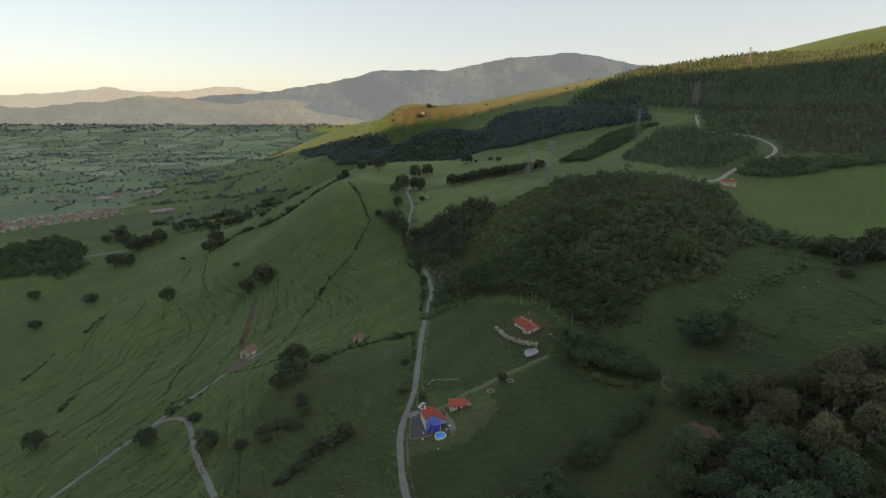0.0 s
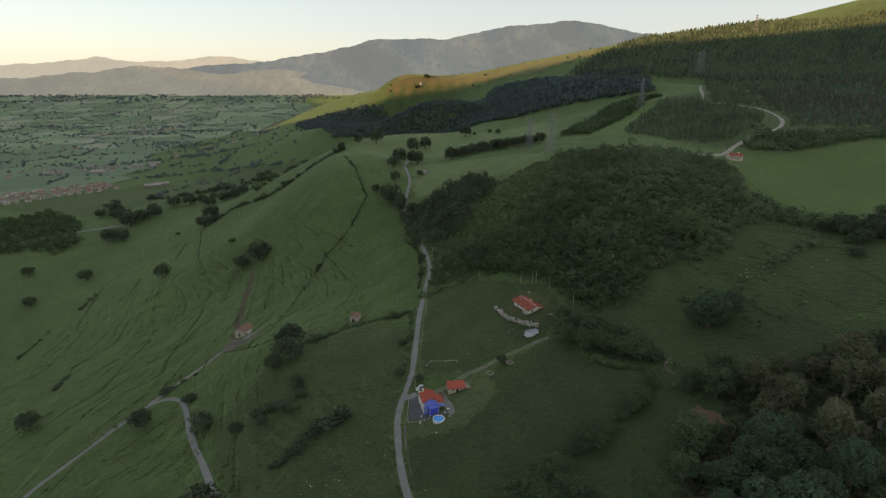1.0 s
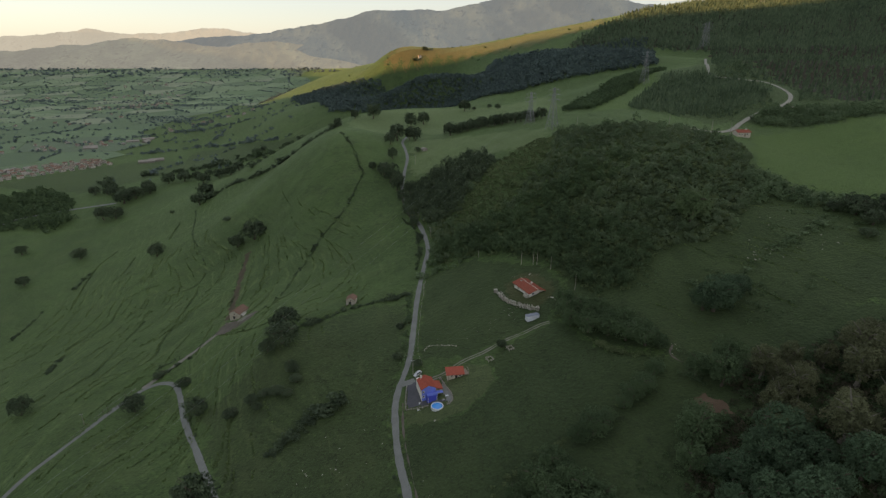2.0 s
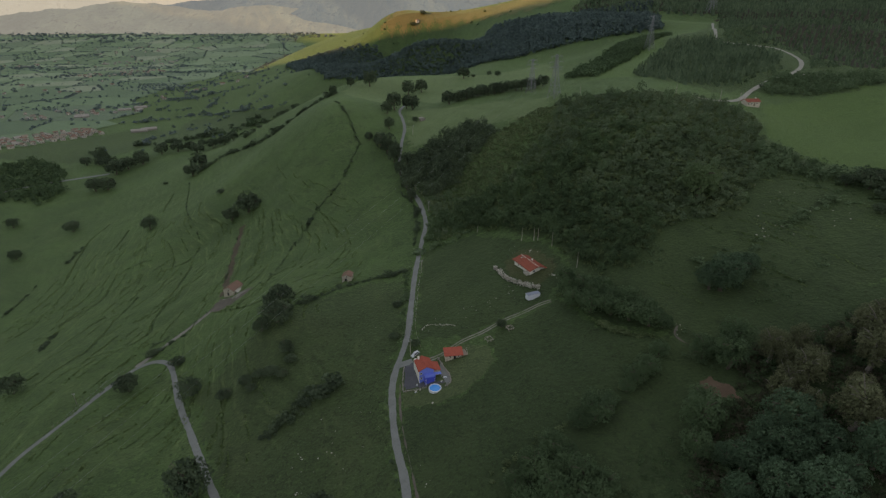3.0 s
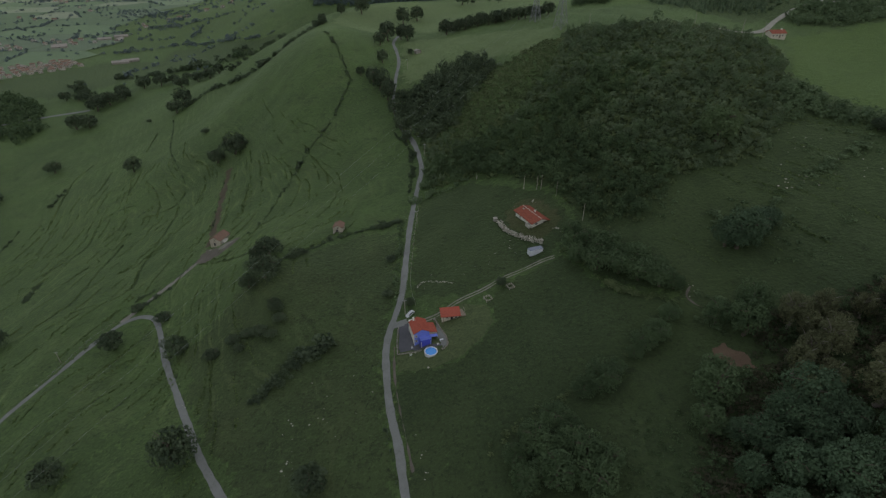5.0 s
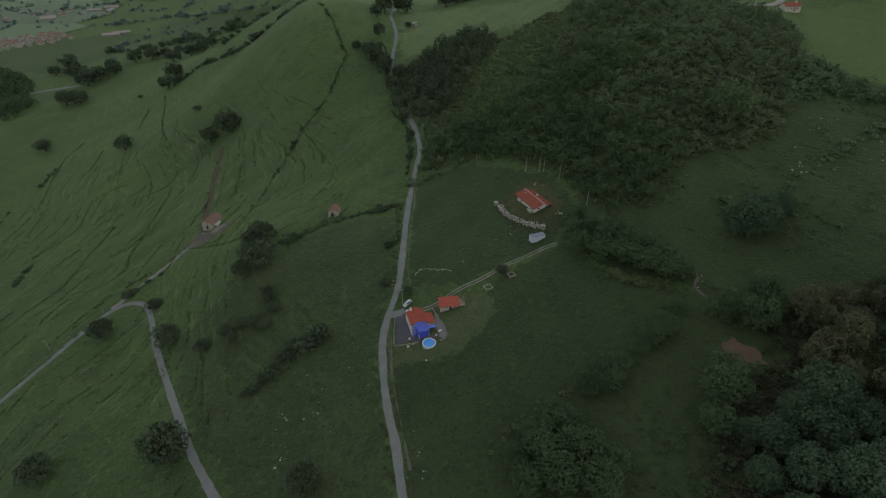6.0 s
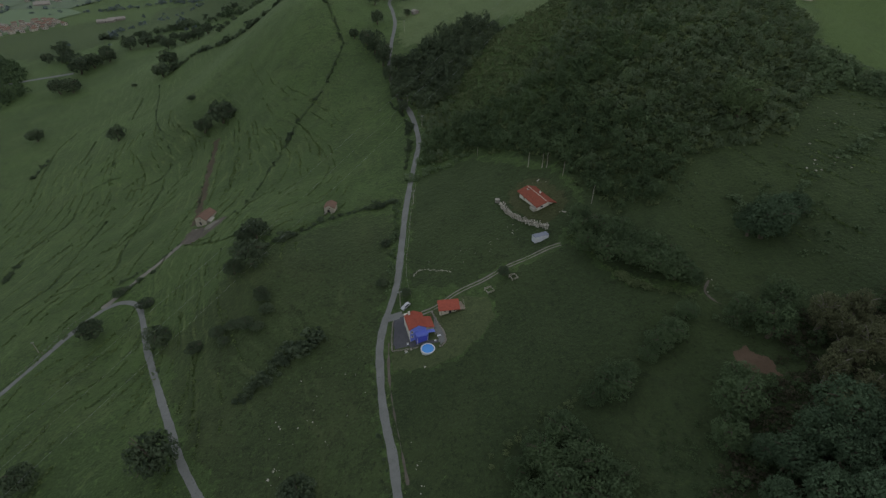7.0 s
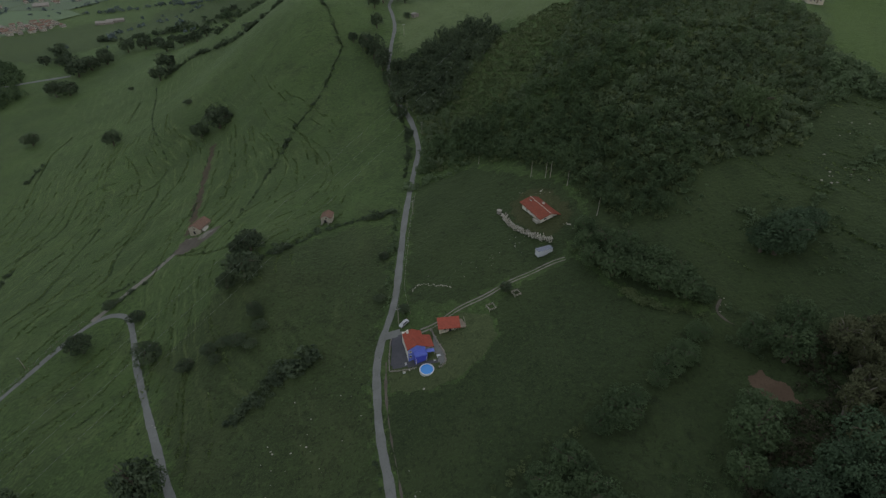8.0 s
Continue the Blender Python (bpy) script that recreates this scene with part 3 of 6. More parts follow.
def gather(pieces):
    vs, fs, at = [], [], 0
    for v, f in pieces:
        vs.append(v)
        fs.append(np.asarray(f) + at)
        at += len(v)
    return np.concatenate(vs), np.concatenate(fs)


def tree_meshes(seed, radius, height, count, leaf, leaf_mat, bark=BARK, bare=0):
    """Trunk and crown meshes of one broad-leaved tree; bare: number of bleached limbs that stand out of the crown."""
    rng = np.random.RandomState(seed)
    base = height * 0.16
    top = np.array([rng.normal(0, 0.05) * height, rng.normal(0, 0.05) * height, height * 0.72])
    steps_up = np.linspace(0, 1, 6)[:, None]
    path = top * steps_up + np.array([0.05, 0.03, 0]) * height * np.sin(steps_up * 4)
    thick = 0.035 * height + 0.06
    wood = [tube(path, thick * (1.25 - steps_up[:, 0]) ** 1.2 + 0.03, 7)]
    for k in range(6 + bare):
        ang = k * 2.2 + rng.rand()
        start = path[2 + k % 3]
        long = radius * rng.uniform(0.7, 0.95) * (1.25 if k >= 6 else 1)
        end = start + np.array([np.cos(ang) * long, np.sin(ang) * long, height * rng.uniform(0.14, 0.34) * (1.6 if k >= 6 else 1)])
        u = np.linspace(0, 1, 5)[:, None]
        wood.append(tube(start + (end - start) * u + np.array([0, 0, 0.06 * height]) * np.sin(u * 3), thick * 0.5 * (1.1 - u[:, 0]) + 0.03, 5))
    pts, out = crown_points(rng, count, radius, height - base, base, 15 + seed % 5)
    v, f = leaves(pts, out, leaf, rng)
    wv, wf = gather(wood)
    return mesh_of("trunk", wv, [wf], [bark], True), mesh_of("crown", v, [f], [leaf_mat])


KINDS = {
    "oak": [tree_meshes(s, 5.0, 9.0, 1900, 0.32, LEAF_DEEP) for s in (1, 2, 3)],
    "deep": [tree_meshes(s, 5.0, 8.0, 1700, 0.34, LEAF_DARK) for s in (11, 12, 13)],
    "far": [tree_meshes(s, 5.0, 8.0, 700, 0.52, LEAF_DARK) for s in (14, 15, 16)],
    "ash": [tree_meshes(s, 5.0, 10.0, 4400, 0.24, LEAF_FRESH) for s in (21, 22, 23)],
    "lime": [tree_meshes(s, 5.0, 8.6, 3200, 0.27, LEAF_LIME) for s in (24,)],
    "gum": [tree_meshes(s, 4.2, 13.0, 3000, 0.24, LEAF_GUM, GUM_BARK, 2) for s in (31, 32)],
    "wide": [tree_meshes(s, 5.2, 11.0, 3200, 0.27, LEAF_DEEP) for s in (41, 42)],
}
SPAN = {"oak": 5.0, "far": 5.0, "lime": 5.0, "deep": 5.0, "ash": 5.0, "gum": 4.2, "wide": 5.2}
tree_rng = np.random.RandomState(5)


def tree(name, x, y, radius, kind, label, group, squash=1.0):
    trunk, crown = KINDS[kind][tree_rng.randint(len(KINDS[kind]))]
    ob = new(name)
    for part_name, me in (("trunk", trunk), ("crown", crown)):
        new(part_name, me).parent = ob
    s = radius / SPAN[kind]
    ob.location = (x, y, float(ground(x, y)) - 0.1)
    ob.rotation_euler = (0, 0, tree_rng.rand() * 6.28)
    ob.scale = (s, s, s * squash * tree_rng.uniform(0.9, 1.1))
    return tagged(ob, label, "tree", group)


for x, y, r in [(-171.8, 477.3, 12), (-188.3, 476.4, 8.1), (-290.7, 522, 8.8), (-421.3, 592.2, 9), (-512.5, 620.9, 8.1), (-444.9, 532.1, 7.1), (-236.4, 264, 6.8), (-158, 244.3, 6.4), (-119.6, 231.2, 6.2), (-85, 278, 7.2), (-91, 277, 4.6), (-82, 258, 8.6), (-89, 254, 4.8), (-72, 236.5, 3.4), (-90.2, 166.9, 8.2), (-138, 166, 6.2), (-39.8, 152, 6.2)]:
    tree("field_tree", x, y, r * 0.94, "deep", "round dark green tree standing alone in the pasture", "pasture trees", 1.08)
for x, y, r in [(-216.7, 529.8, 4.2), (-351.4, 682.3, 3.4), (-140, 261.3, 4.2), (-160.9, 274.7, 3.5), (-71.2, 235.5, 3.4), (-76, 224, 3.8), (-82, 225, 3.2), (-88, 223, 3.4), (-84, 218, 2.6), (-70, 221, 2.8), (-97, 219, 3.6), (-68, 229, 3.2), (-10.6, 228, 2.6), (-20.5, 236, 2.4), (-21, 262, 2.6)]:
    tree("thorn_bush", x, y, r, "deep", "low dark thorn bush on grazed grass", "pasture bushes", 0.72)
for x, y, r in [(-476, 731.7, 12.6), (-458.6, 730.6, 13), (-484.2, 798.4, 15), (-476.1, 820.3, 14), (-464.5, 839.1, 12.7), (-457.9, 889.7, 12.1), (-433, 894.2, 13), (-308.4, 671.3, 11.5), (-309.3, 696.1, 12.6), (-383, 854.7, 12.4), (-363, 869.8, 10.4), (-344.1, 871.6, 11.3), (-341.5, 904.6, 10.6), (-571, 867, 10), (-547, 860, 8), (-501, 830, 11), (-489, 845, 9), (-486, 873, 10), (-473, 926, 9), (-452, 938, 8), (-412, 896, 10), (-398, 912, 8), (-360, 890, 9)]:
    tree("boundary_tree", x, y, r * 0.92, "far", "dark broad tree in the boundary row below the spur", "boundary trees", 0.95)
for x, y, r in [(-92.8, 773.3, 11), (-119.8, 776.3, 6.8), (-134.6, 726.6, 6), (-46, 600, 10), (-52, 575, 7), (-27, 606, 8.5), (-34, 615, 7), (-21.8, 751.9, 9.8), (-38.7, 734.4, 9.6), (-44.7, 481.9, 8.6), (-37, 462, 6.6), (-51.4, 496.6, 6.6), (-22, 545, 3.4), (-46, 530, 6), (-30.5, 440, 6), (-23.5, 414, 5.4), (-19.5, 397, 4.4), (-36.5, 470, 6.5), (-54, 500, 5), (-63, 507, 4.4), (-25, 452, 6), (-13.5, 416, 5)]:
    tree("ridge_tree", x, y, r * 0.9, "far", "dark tree beside the lane on the ridge", "ridge trees", 1.35)
for x, y, r in [(11.7, 602.7, 8.5), (29.9, 603.7, 6.6), (42.8, 602.6, 5.9), (52.1, 591.1, 5.8), (66.4, 583.2, 6.4), (78.9, 574.8, 6.3), (88.7, 558.9, 6.7), (101.8, 556.1, 6.1), (20, 606, 5), (58, 588, 5.5), (25, 612, 7), (36, 618, 6.5), (47, 610, 7), (60, 596, 6.5), (72, 588, 6), (84, 570, 6.4), (95, 560, 6), (37, 833, 9.7), (75.9, 847.9, 4.1), (85.8, 821.1, 4.9), (52.2, 843.4, 3.2)]:
    tree("hedgerow_tree", x, y, r, "far", "round tree in the row across the upper meadow", "upper meadow trees", 1.05)
for x, y, r in [(123.4, 224.4, 6.4), (115.3, 223.3, 6), (132.6, 228.1, 4.5), (118.7, 221, 8), (127.9, 225.8, 5.9)]:
    tree("meadow_tree", x, y, r, "ash", "pale green ash tree at the meadow's edge", "eastern trees", 0.95)
for x, y, r in [(60.9, 234.3, 5.2), (67.2, 227.5, 6), (74.9, 222.7, 6.2), (81, 217.4, 6.2), (87, 211.3, 6), (91.2, 208.4, 4.2), (81.8, 226.6, 5.5), (70, 235, 5), (88, 219, 5), (76, 231, 4.6), (60.5, 243, 4.8), (68, 242, 5), (75, 238, 5), (62, 252, 4.4)]:
    tree("belt_tree", x, y, r, "oak", "tree in the dense belt between two meadows", "tree belt", 0.95)
for x, y, r in [(78, 187.4, 5), (73.1, 184.6, 4.6), (55.7, 171.5, 6.2), (49.5, 169.5, 4.2), (84.4, 194.2, 4), (69, 181, 3.4), (62, 177, 3.2)]:
    tree("hedge_tree", x, y, r, "wide", "shadowy tree on the bank below the meadow", "bank trees", 0.8)
for x, y, r in [(38.5, 160, 5.2), (31, 153, 5.4), (41, 150.5, 5.2), (25, 150, 4.0), (34, 148, 5), (45, 147, 5.4), (36, 141, 6), (46, 138, 6), (27, 141, 5), (51, 144, 4.4), (43, 157, 3.6)]:
    tree("copse_tree", x, y, r, "wide", "leafy tree in the copse below the pasture", "lower copse", 0.95)
for x, y, r in [(84.7, 158.5, 6.6), (80, 150, 5), (88, 165, 5), (104, 181, 6), (98, 188, 5), (110, 190, 6)]:
    tree("bank_tree", x, y, r, "wide", "green tree beside the bare earth slip", "slip trees", 1.0)
for x, y, r in [(98.7, 146.2, 5.6), (106.5, 149.5, 6.2), (91, 141.5, 5), (102.3, 139.5, 5.8), (86.6, 146, 3.6), (94, 132, 5.4), (112, 142, 5.6), (84, 133, 4.6), (88, 122, 5.4), (101, 128, 5.8), (110, 131, 5.6), (120, 134, 5.4), (98, 117, 5.6), (114, 154, 4.6)]:
    tree("ash_tree", x, y, r * tree_rng.uniform(0.8, 1.2), "ash", "tall pale-topped ash tree in the near wood", "near wood ashes", 1.15)
for x, y, r in [(108, 160, 5), (116, 155, 5.4), (113, 168, 5), (121, 164, 5.2), (119, 175, 5), (127, 171, 5.2), (128, 181, 5), (135, 176, 5), (124, 150, 5.4), (132, 158, 5), (138, 166, 5), (144, 181, 4.6), (146, 172, 5), (117, 179, 4.4), (152, 184, 4.6), (131, 146, 5.4), (141, 152, 5.2), (150, 162, 5.2), (108, 152, 5)]:
    dx, dy = tree_rng.uniform(-2.6, 2.6, 2)
    tree("gum_tree", x + dx, y + dy, r * tree_rng.uniform(0.72, 1.3), "gum", "brownish gum tree with bleached bare limbs", "near wood gums", tree_rng.uniform(0.65, 1.1))


tree("lime_tree", 134.4, 286, 8.4, "lime", "pale green broad tree at the wood's edge", "eastern trees", 1.1)


def clump_template(seed, radius, height, count, leaf):
    rng = np.random.RandomState(seed)
    pts, out = crown_points(rng, count, radius, height, height * 0.02, 6)
    return leaves(pts, out, leaf, rng)


def conifer_template(seed, height, radius):
    """A tiered young pine with a ragged outline."""
    rng = np.random.RandomState(seed)
    pieces = [tube([(0, 0, 0), (0, 0, height * 0.5)], [0.012, 0.008], 3)]
    for k in range(3):
        z0, z1 = height * (0.06 + 0.26 * k), height * (0.5 + 0.25 * k)
        r = radius * (1.1 - 0.3 * k)
        w = np.arange(6) * 2 * np.pi / 6 + rng.rand()
        rr = r * rng.uniform(0.65, 1.25, 6)
        rim = np.stack([np.cos(w) * rr, np.sin(w) * rr, z0 + rng.uniform(-0.06, 0.06, 6) * height], 1)
        v = np.concatenate([rim, [[rng.normal(0, 0.1), rng.normal(0, 0.1), z1]], [[0, 0, z1]]])
        j = np.arange(6)
        pieces.append((v, np.stack([j, (j + 1) % 6, np.full(6, 6), np.full(6, 7)], 1)))
    return gather(pieces)


def scatter(name, templates, spots, sizes, mat, label, category, seed=0, tall=None, sink=0.2):
    """Many plants in one mesh."""
    rng = np.random.RandomState(seed)
    spots = np.asarray(spots, float)
    z = ground(spots[:, 0], spots[:, 1])
    vs, fs, at = [], [], 0
    which = rng.randint(0, len(templates), len(spots))
    turn = rng.rand(len(spots)) * 6.283
    tall = np.ones(len(spots)) if tall is None else tall
    for k, (tv, tf) in enumerate(templates):
        m = which == k
        n = int(m.sum())
        if not n:
            continue
        c, s = np.cos(turn[m]), np.sin(turn[m])
        x = (tv[None, :, 0] * c[:, None] - tv[None, :, 1] * s[:, None]) * sizes[m][:, None] + spots[m, 0][:, None]
        y = (tv[None, :, 0] * s[:, None] + tv[None, :, 1] * c[:, None]) * sizes[m][:, None] + spots[m, 1][:, None]
        zz = tv[None, :, 2] * (sizes[m] * tall[m])[:, None] + z[m][:, None] - sink
        vs.append(np.stack([x, y, zz], -1).reshape(-1, 3))
        fs.append((np.asarray(tf)[None] + (np.arange(n) * len(tv))[:, None, None]).reshape(-1, 4) + at)
        at += n * len(tv)
    me = mesh_of(name, np.concatenate(vs), [np.concatenate(fs)], [mat])
    return tagged(new(name, me), label, category, kind="stuff")


def spots_in(poly, pitch, seed, jitter=0.45, rows=False, avoid=()):
    """Spots in a polygon on a jittered grid; rows: planted along lines."""
    rng = np.random.RandomState(seed)
    px, py = [p[0] for p in poly], [p[1] for p in poly]
    step_x, step_y = (pitch * 1.5, pitch * 0.8) if rows else (pitch, pitch)
    gx, gy = np.meshgrid(np.arange(min(px), max(px), step_x), np.arange(min(py), max(py), step_y))
    x = (gx + rng.uniform(-jitter, jitter, gx.shape) * (pitch * 0.5 if rows else pitch)).ravel()
    y = (gy + rng.uniform(-jitter, jitter, gx.shape) * pitch).ravel()
    keep = inside(poly, x, y)
    for bad in avoid:
        keep &= ~inside(bad, x, y)
    return np.stack([x[keep], y[keep]], 1)


def rand_sizes(n, lo, hi, seed):
    return np.random.RandomState(seed).uniform(lo, hi, n)


CLUMPS = [clump_template(s, 1.0, 1.9, 270, 0.105) for s in (1, 2, 3, 4)]
COARSE = [clump_template(s, 1.0, 1.9, 64, 0.24) for s in (61, 62, 63)]
BRUSH = [clump_template(s, 1.0, 1.9, 100, 0.185) for s in (64, 65, 66)]
LOW = [clump_template(s, 1.0, 0.9, 24, 0.29) for s in (5, 6, 7)]
TINY = [clump_template(s, 1.0, 1.5, 11, 0.58) for s in (8, 9, 10)]
FERN = [clump_template(s, 1.0, 0.9, 90, 0.13) for s in (86, 87, 88)]
SMALL = [clump_template(s, 1.0, 1.7, 26, 0.36) for s in (67, 68, 69)]
PINES = [conifer_template(s, 1.0, 0.24) for s in (1, 2, 3)]

KNOLL = [(-24, 418), (-31, 442), (-6, 468), (27, 486), (44, 455), (60, 425), (95, 447), (126, 423), (150, 402), (175, 391), (196, 386), (203, 370), (197, 348), (183, 314), (149, 269), (128, 268), (115, 271), (92, 250), (78, 250), (66, 270), (57, 296), (26, 324), (-4, 328), (-4, 365), (-8, 385), (-13, 400)]
GLADE = [(82, 456), (52, 447), (30, 424), (13, 392), (10, 378), (24, 362), (34, 360), (55, 378), (76, 394), (92, 436)]


def is_grove(p):
    return (p[:, 0] < 22) & (p[:, 1] > 385) | (p[:, 0] < 45) & (p[:, 1] > 425)


def is_tall(p):
    """The tall dark part of the wood, on its lower and western side, with a loose border."""
    sway = 14 * np.sin(p[:, 1] * 0.13) + 9 * np.sin(p[:, 0] * 0.31 + p[:, 1] * 0.2)
    west = (p[:, 1] < 0.16 * p[:, 0] + 345 + sway) & (p[:, 0] < 0.45 * p[:, 1] - 52 + sway)
    foot = (p[:, 1] < 288 + 0.5 * sway) & (p[:, 0] < 112)
    return (west | foot) & ~is_grove(p)


a = spots_in(KNOLL, 5.2, 1, avoid=(GLADE,))
grove, near_edge = is_grove(a), is_tall(a)
scatter("wood", CLUMPS, a[near_edge], rand_sizes(near_edge.sum(), 2.4, 4.8, 2), LEAF_DEEP, "dense scrubby oak wood covering the knoll", "wood", 3, rand_sizes(near_edge.sum(), 0.8, 1.3, 4))
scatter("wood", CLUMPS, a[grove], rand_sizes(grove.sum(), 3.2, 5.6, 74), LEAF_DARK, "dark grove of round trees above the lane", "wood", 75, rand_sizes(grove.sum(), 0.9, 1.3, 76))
def upper_wood(pitch, seed):
    p = spots_in(KNOLL, pitch, seed, avoid=(GLADE,))
    return p[~is_tall(p) & ~is_grove(p)]


a = upper_wood(3.3, 77)
scatter("wood", BRUSH, a, rand_sizes(len(a), 0.7, 2.5, 5), LEAF_SCRUB, "scrubby upper part of the wood on the knoll", "wood", 6, rand_sizes(len(a), 0.7, 1.3, 7))
a = upper_wood(13.0, 78)
scatter("wood", CLUMPS, a, rand_sizes(len(a), 2.0, 3.8, 79), LEAF_OAK, "taller round trees standing above the scrubby wood", "wood", 80, rand_sizes(len(a), 0.9, 1.5, 85))
a = spots_in(KNOLL, 4.4, 8, avoid=(GLADE,))
scatter("undergrowth", LOW, a, rand_sizes(len(a), 1.4, 2.6, 9), LEAF_BRACKEN, "bramble and bracken between the wood's trees", "undergrowth", 10)
a = upper_wood(8.0, 96)
scatter("scrub", BRUSH, a, rand_sizes(len(a), 0.8, 2.0, 97), LEAF_BRACKEN, "pale bramble thickets among the scrubby wood", "scrub", 98, rand_sizes(len(a), 0.8, 1.4, 99))
a = spots_in(GLADE, 3.0, 71)
scatter("undergrowth", LOW, a, rand_sizes(len(a), 1.2, 2.4, 72), LEAF_BRACKEN, "light scrub in the cleared strip of the knoll", "undergrowth", 73)
SE_WOOD = [(74, 140), (92, 166), (101, 166), (106, 176), (106, 184), (120, 186), (142, 190), (165, 192), (195, 186), (200, 120), (150, 70), (95, 80), (66, 118)]
a = spots_in(SE_WOOD, 3.6, 11)
scatter("undergrowth", FERN, a, rand_sizes(len(a), 1.4, 3.0, 12), LEAF_RUST, "withered bracken under the near wood", "undergrowth", 13)
a = spots_in(SE_WOOD, 7.0, 14)
scatter("understorey", CLUMPS, a, rand_sizes(len(a), 1.6, 3.2, 15), LEAF_DEEP, "dark shrub layer of the near wood", "undergrowth", 16)
a = spots_in([(150, 105), (175, 130), (185, 186), (240, 190), (240, 80), (170, 70)], 6.5, 17)
scatter("wood", CLUMPS, a, rand_sizes(len(a), 3.6, 5.6, 18), LEAF_DEEP, "woodland running on uphill from the near wood", "wood", 19)
DARK_VALLEY = [(-312, 1605), (-160, 1500), (-60, 1330), (19, 1200), (135, 1345), (268, 1193), (406, 1135), (327, 855), (210, 924), (117, 954), (19, 1081), (-102, 1113), (-225, 1117), (-424, 1574)]
a = spots_in(DARK_VALLEY, 7.0, 21)
scatter("forest", SMALL, a, rand_sizes(len(a), 3.4, 6.0, 22), LEAF_FOREST, "dark forest filling the side valley", "forest", 23)
PINE_SLOPE = [(276, 1230), (483, 1365), (665, 1465), (860, 1505), (960, 1480), (1010, 1430), (1060, 1390), (1110, 1330), (1250, 1260), (1250, 700), (640, 480), (432, 500), (345, 486), (338, 520), (355, 643), (402, 830), (454, 957), (401, 1056), (324, 1131)]
a = spots_in(PINE_SLOPE, 7.4, 24, 0.4, True)
scatter("pine_forest", PINES, a, rand_sizes(len(a), 0.75, 1.25, 25) * np.interp(a[:, 1], (500, 800, 1300), (6.5, 8.5, 13)), LEAF_PINE, "planted pine forest on the high slope", "forest", 26, sink=1.0)
a = spots_in([(169, 511), (280, 709), (316, 683), (322, 600), (318, 540), (280, 488), (238, 460), (190, 440)], 4.6, 27, 0.4, True)
scatter("pine_plantation", PINES, a, rand_sizes(len(a), 4, 8, 28), LEAF_PINE, "young pine plantation below the gravel road", "forest", 29, sink=0.4)
a = spots_in([(125, 575), (209, 725), (290, 833), (320, 800), (220, 655), (150, 540)], 5.5, 30)
scatter("shelter_belt", COARSE, a, rand_sizes(len(a), 2.5, 4.2, 31), LEAF_DEEP, "dark shelter belt along the upper meadow", "wood", 32)
a = spots_in([(243, 424), (250, 447), (276, 473), (330, 470), (400, 480), (420, 455), (345, 446), (290, 428)], 4.2, 33)
scatter("scrub", COARSE, a, rand_sizes(len(a), 1.2, 3.2, 34), LEAF_OAK, "dark scrub between gravel road and hay meadow", "scrub", 35)
a = spots_in([(186, 330), (196, 312), (215, 292), (245, 276), (290, 290), (300, 300), (300, 255), (240, 240), (185, 290), (165, 290)], 4.4, 36)
scatter("scrub", COARSE, a, rand_sizes(len(a), 1.6, 3.4, 37), LEAF_OAK, "hedge scrub below the hay meadow", "scrub", 38)
a = spots_in([(300, 500), (320, 520), (338, 560), (348, 600), (325, 650), (334, 700), (352, 742), (398, 846), (404, 826), (356, 643), (338, 520), (345, 486), (310, 488)], 6.0, 81)
b = spots_in([(240, 445), (262, 466), (285, 484), (318, 540), (322, 600), (312, 655), (280, 640), (250, 520), (205, 440)], 8.0, 82)
a = np.concatenate([a, b])
road_line = spline([(397, 849.6), (350, 745), (332, 703.5), (318, 660), (336.5, 620.2), (345.2, 594.4), (327.6, 533), (312, 500.3), (291.7, 477.6), (263.1, 460), (235.5, 434.4)], 4)[:, :2]
a = a[np.min(np.linalg.norm(a[:, None] - road_line[None], axis=2), axis=1) > 7]
scatter("scrub", COARSE, a, rand_sizes(len(a), 1.2, 2.8, 83), LEAF_PINE, "gorse and young pines beside the hill road", "scrub", 84)
LEFT_WOOD = [(-760, 800), (-740, 880), (-712, 900), (-700, 935), (-640, 880), (-593, 845), (-541, 765), (-520, 735), (-530, 690), (-544, 704), (-594, 707), (-640, 690), (-690, 740)]
a = spots_in(LEFT_WOOD, 9.0, 39, 0.7)
scatter("wood", COARSE, a, rand_sizes(len(a), 2.4, 6.4, 40), LEAF_DEEP, "dark wood at the foot of the slope", "wood", 41, rand_sizes(len(a), 0.7, 1.3, 42))


def hedge(line, width, height, mat, label, seed, gap=0.0, pitch=1.6):
    """A hedge that thickens, thins and breaks along its line."""
    c = spline(line, pitch * 0.8)
    rng = np.random.RandomState(seed)
    n = np.arange(len(c))
    full = 0.72 + 0.3 * np.sin(n * 0.33 + seed) + 0.25 * np.sin(n * 0.11 + 2 * seed) + 0.2 * np.sin(n * 0.9)
    keep = rng.rand(len(c)) > gap + (0.3 if gap > 0.2 else 0.0) * (full < 0.5)
    c, full = c[keep], np.clip(full[keep], 0.55, 1.3)
    c = c[:, :2] + rng.normal(0, width * 0.26, (len(c), 2))
    scatter("hedge", BRUSH if min(q[1] for q in line) < 420 else COARSE, c, rng.uniform(0.5, 1.25, len(c)) * width * 0.5 * full, mat, label, "hedge", seed, np.full(len(c), height / width) * rng.uniform(0.7, 1.3, len(c)))


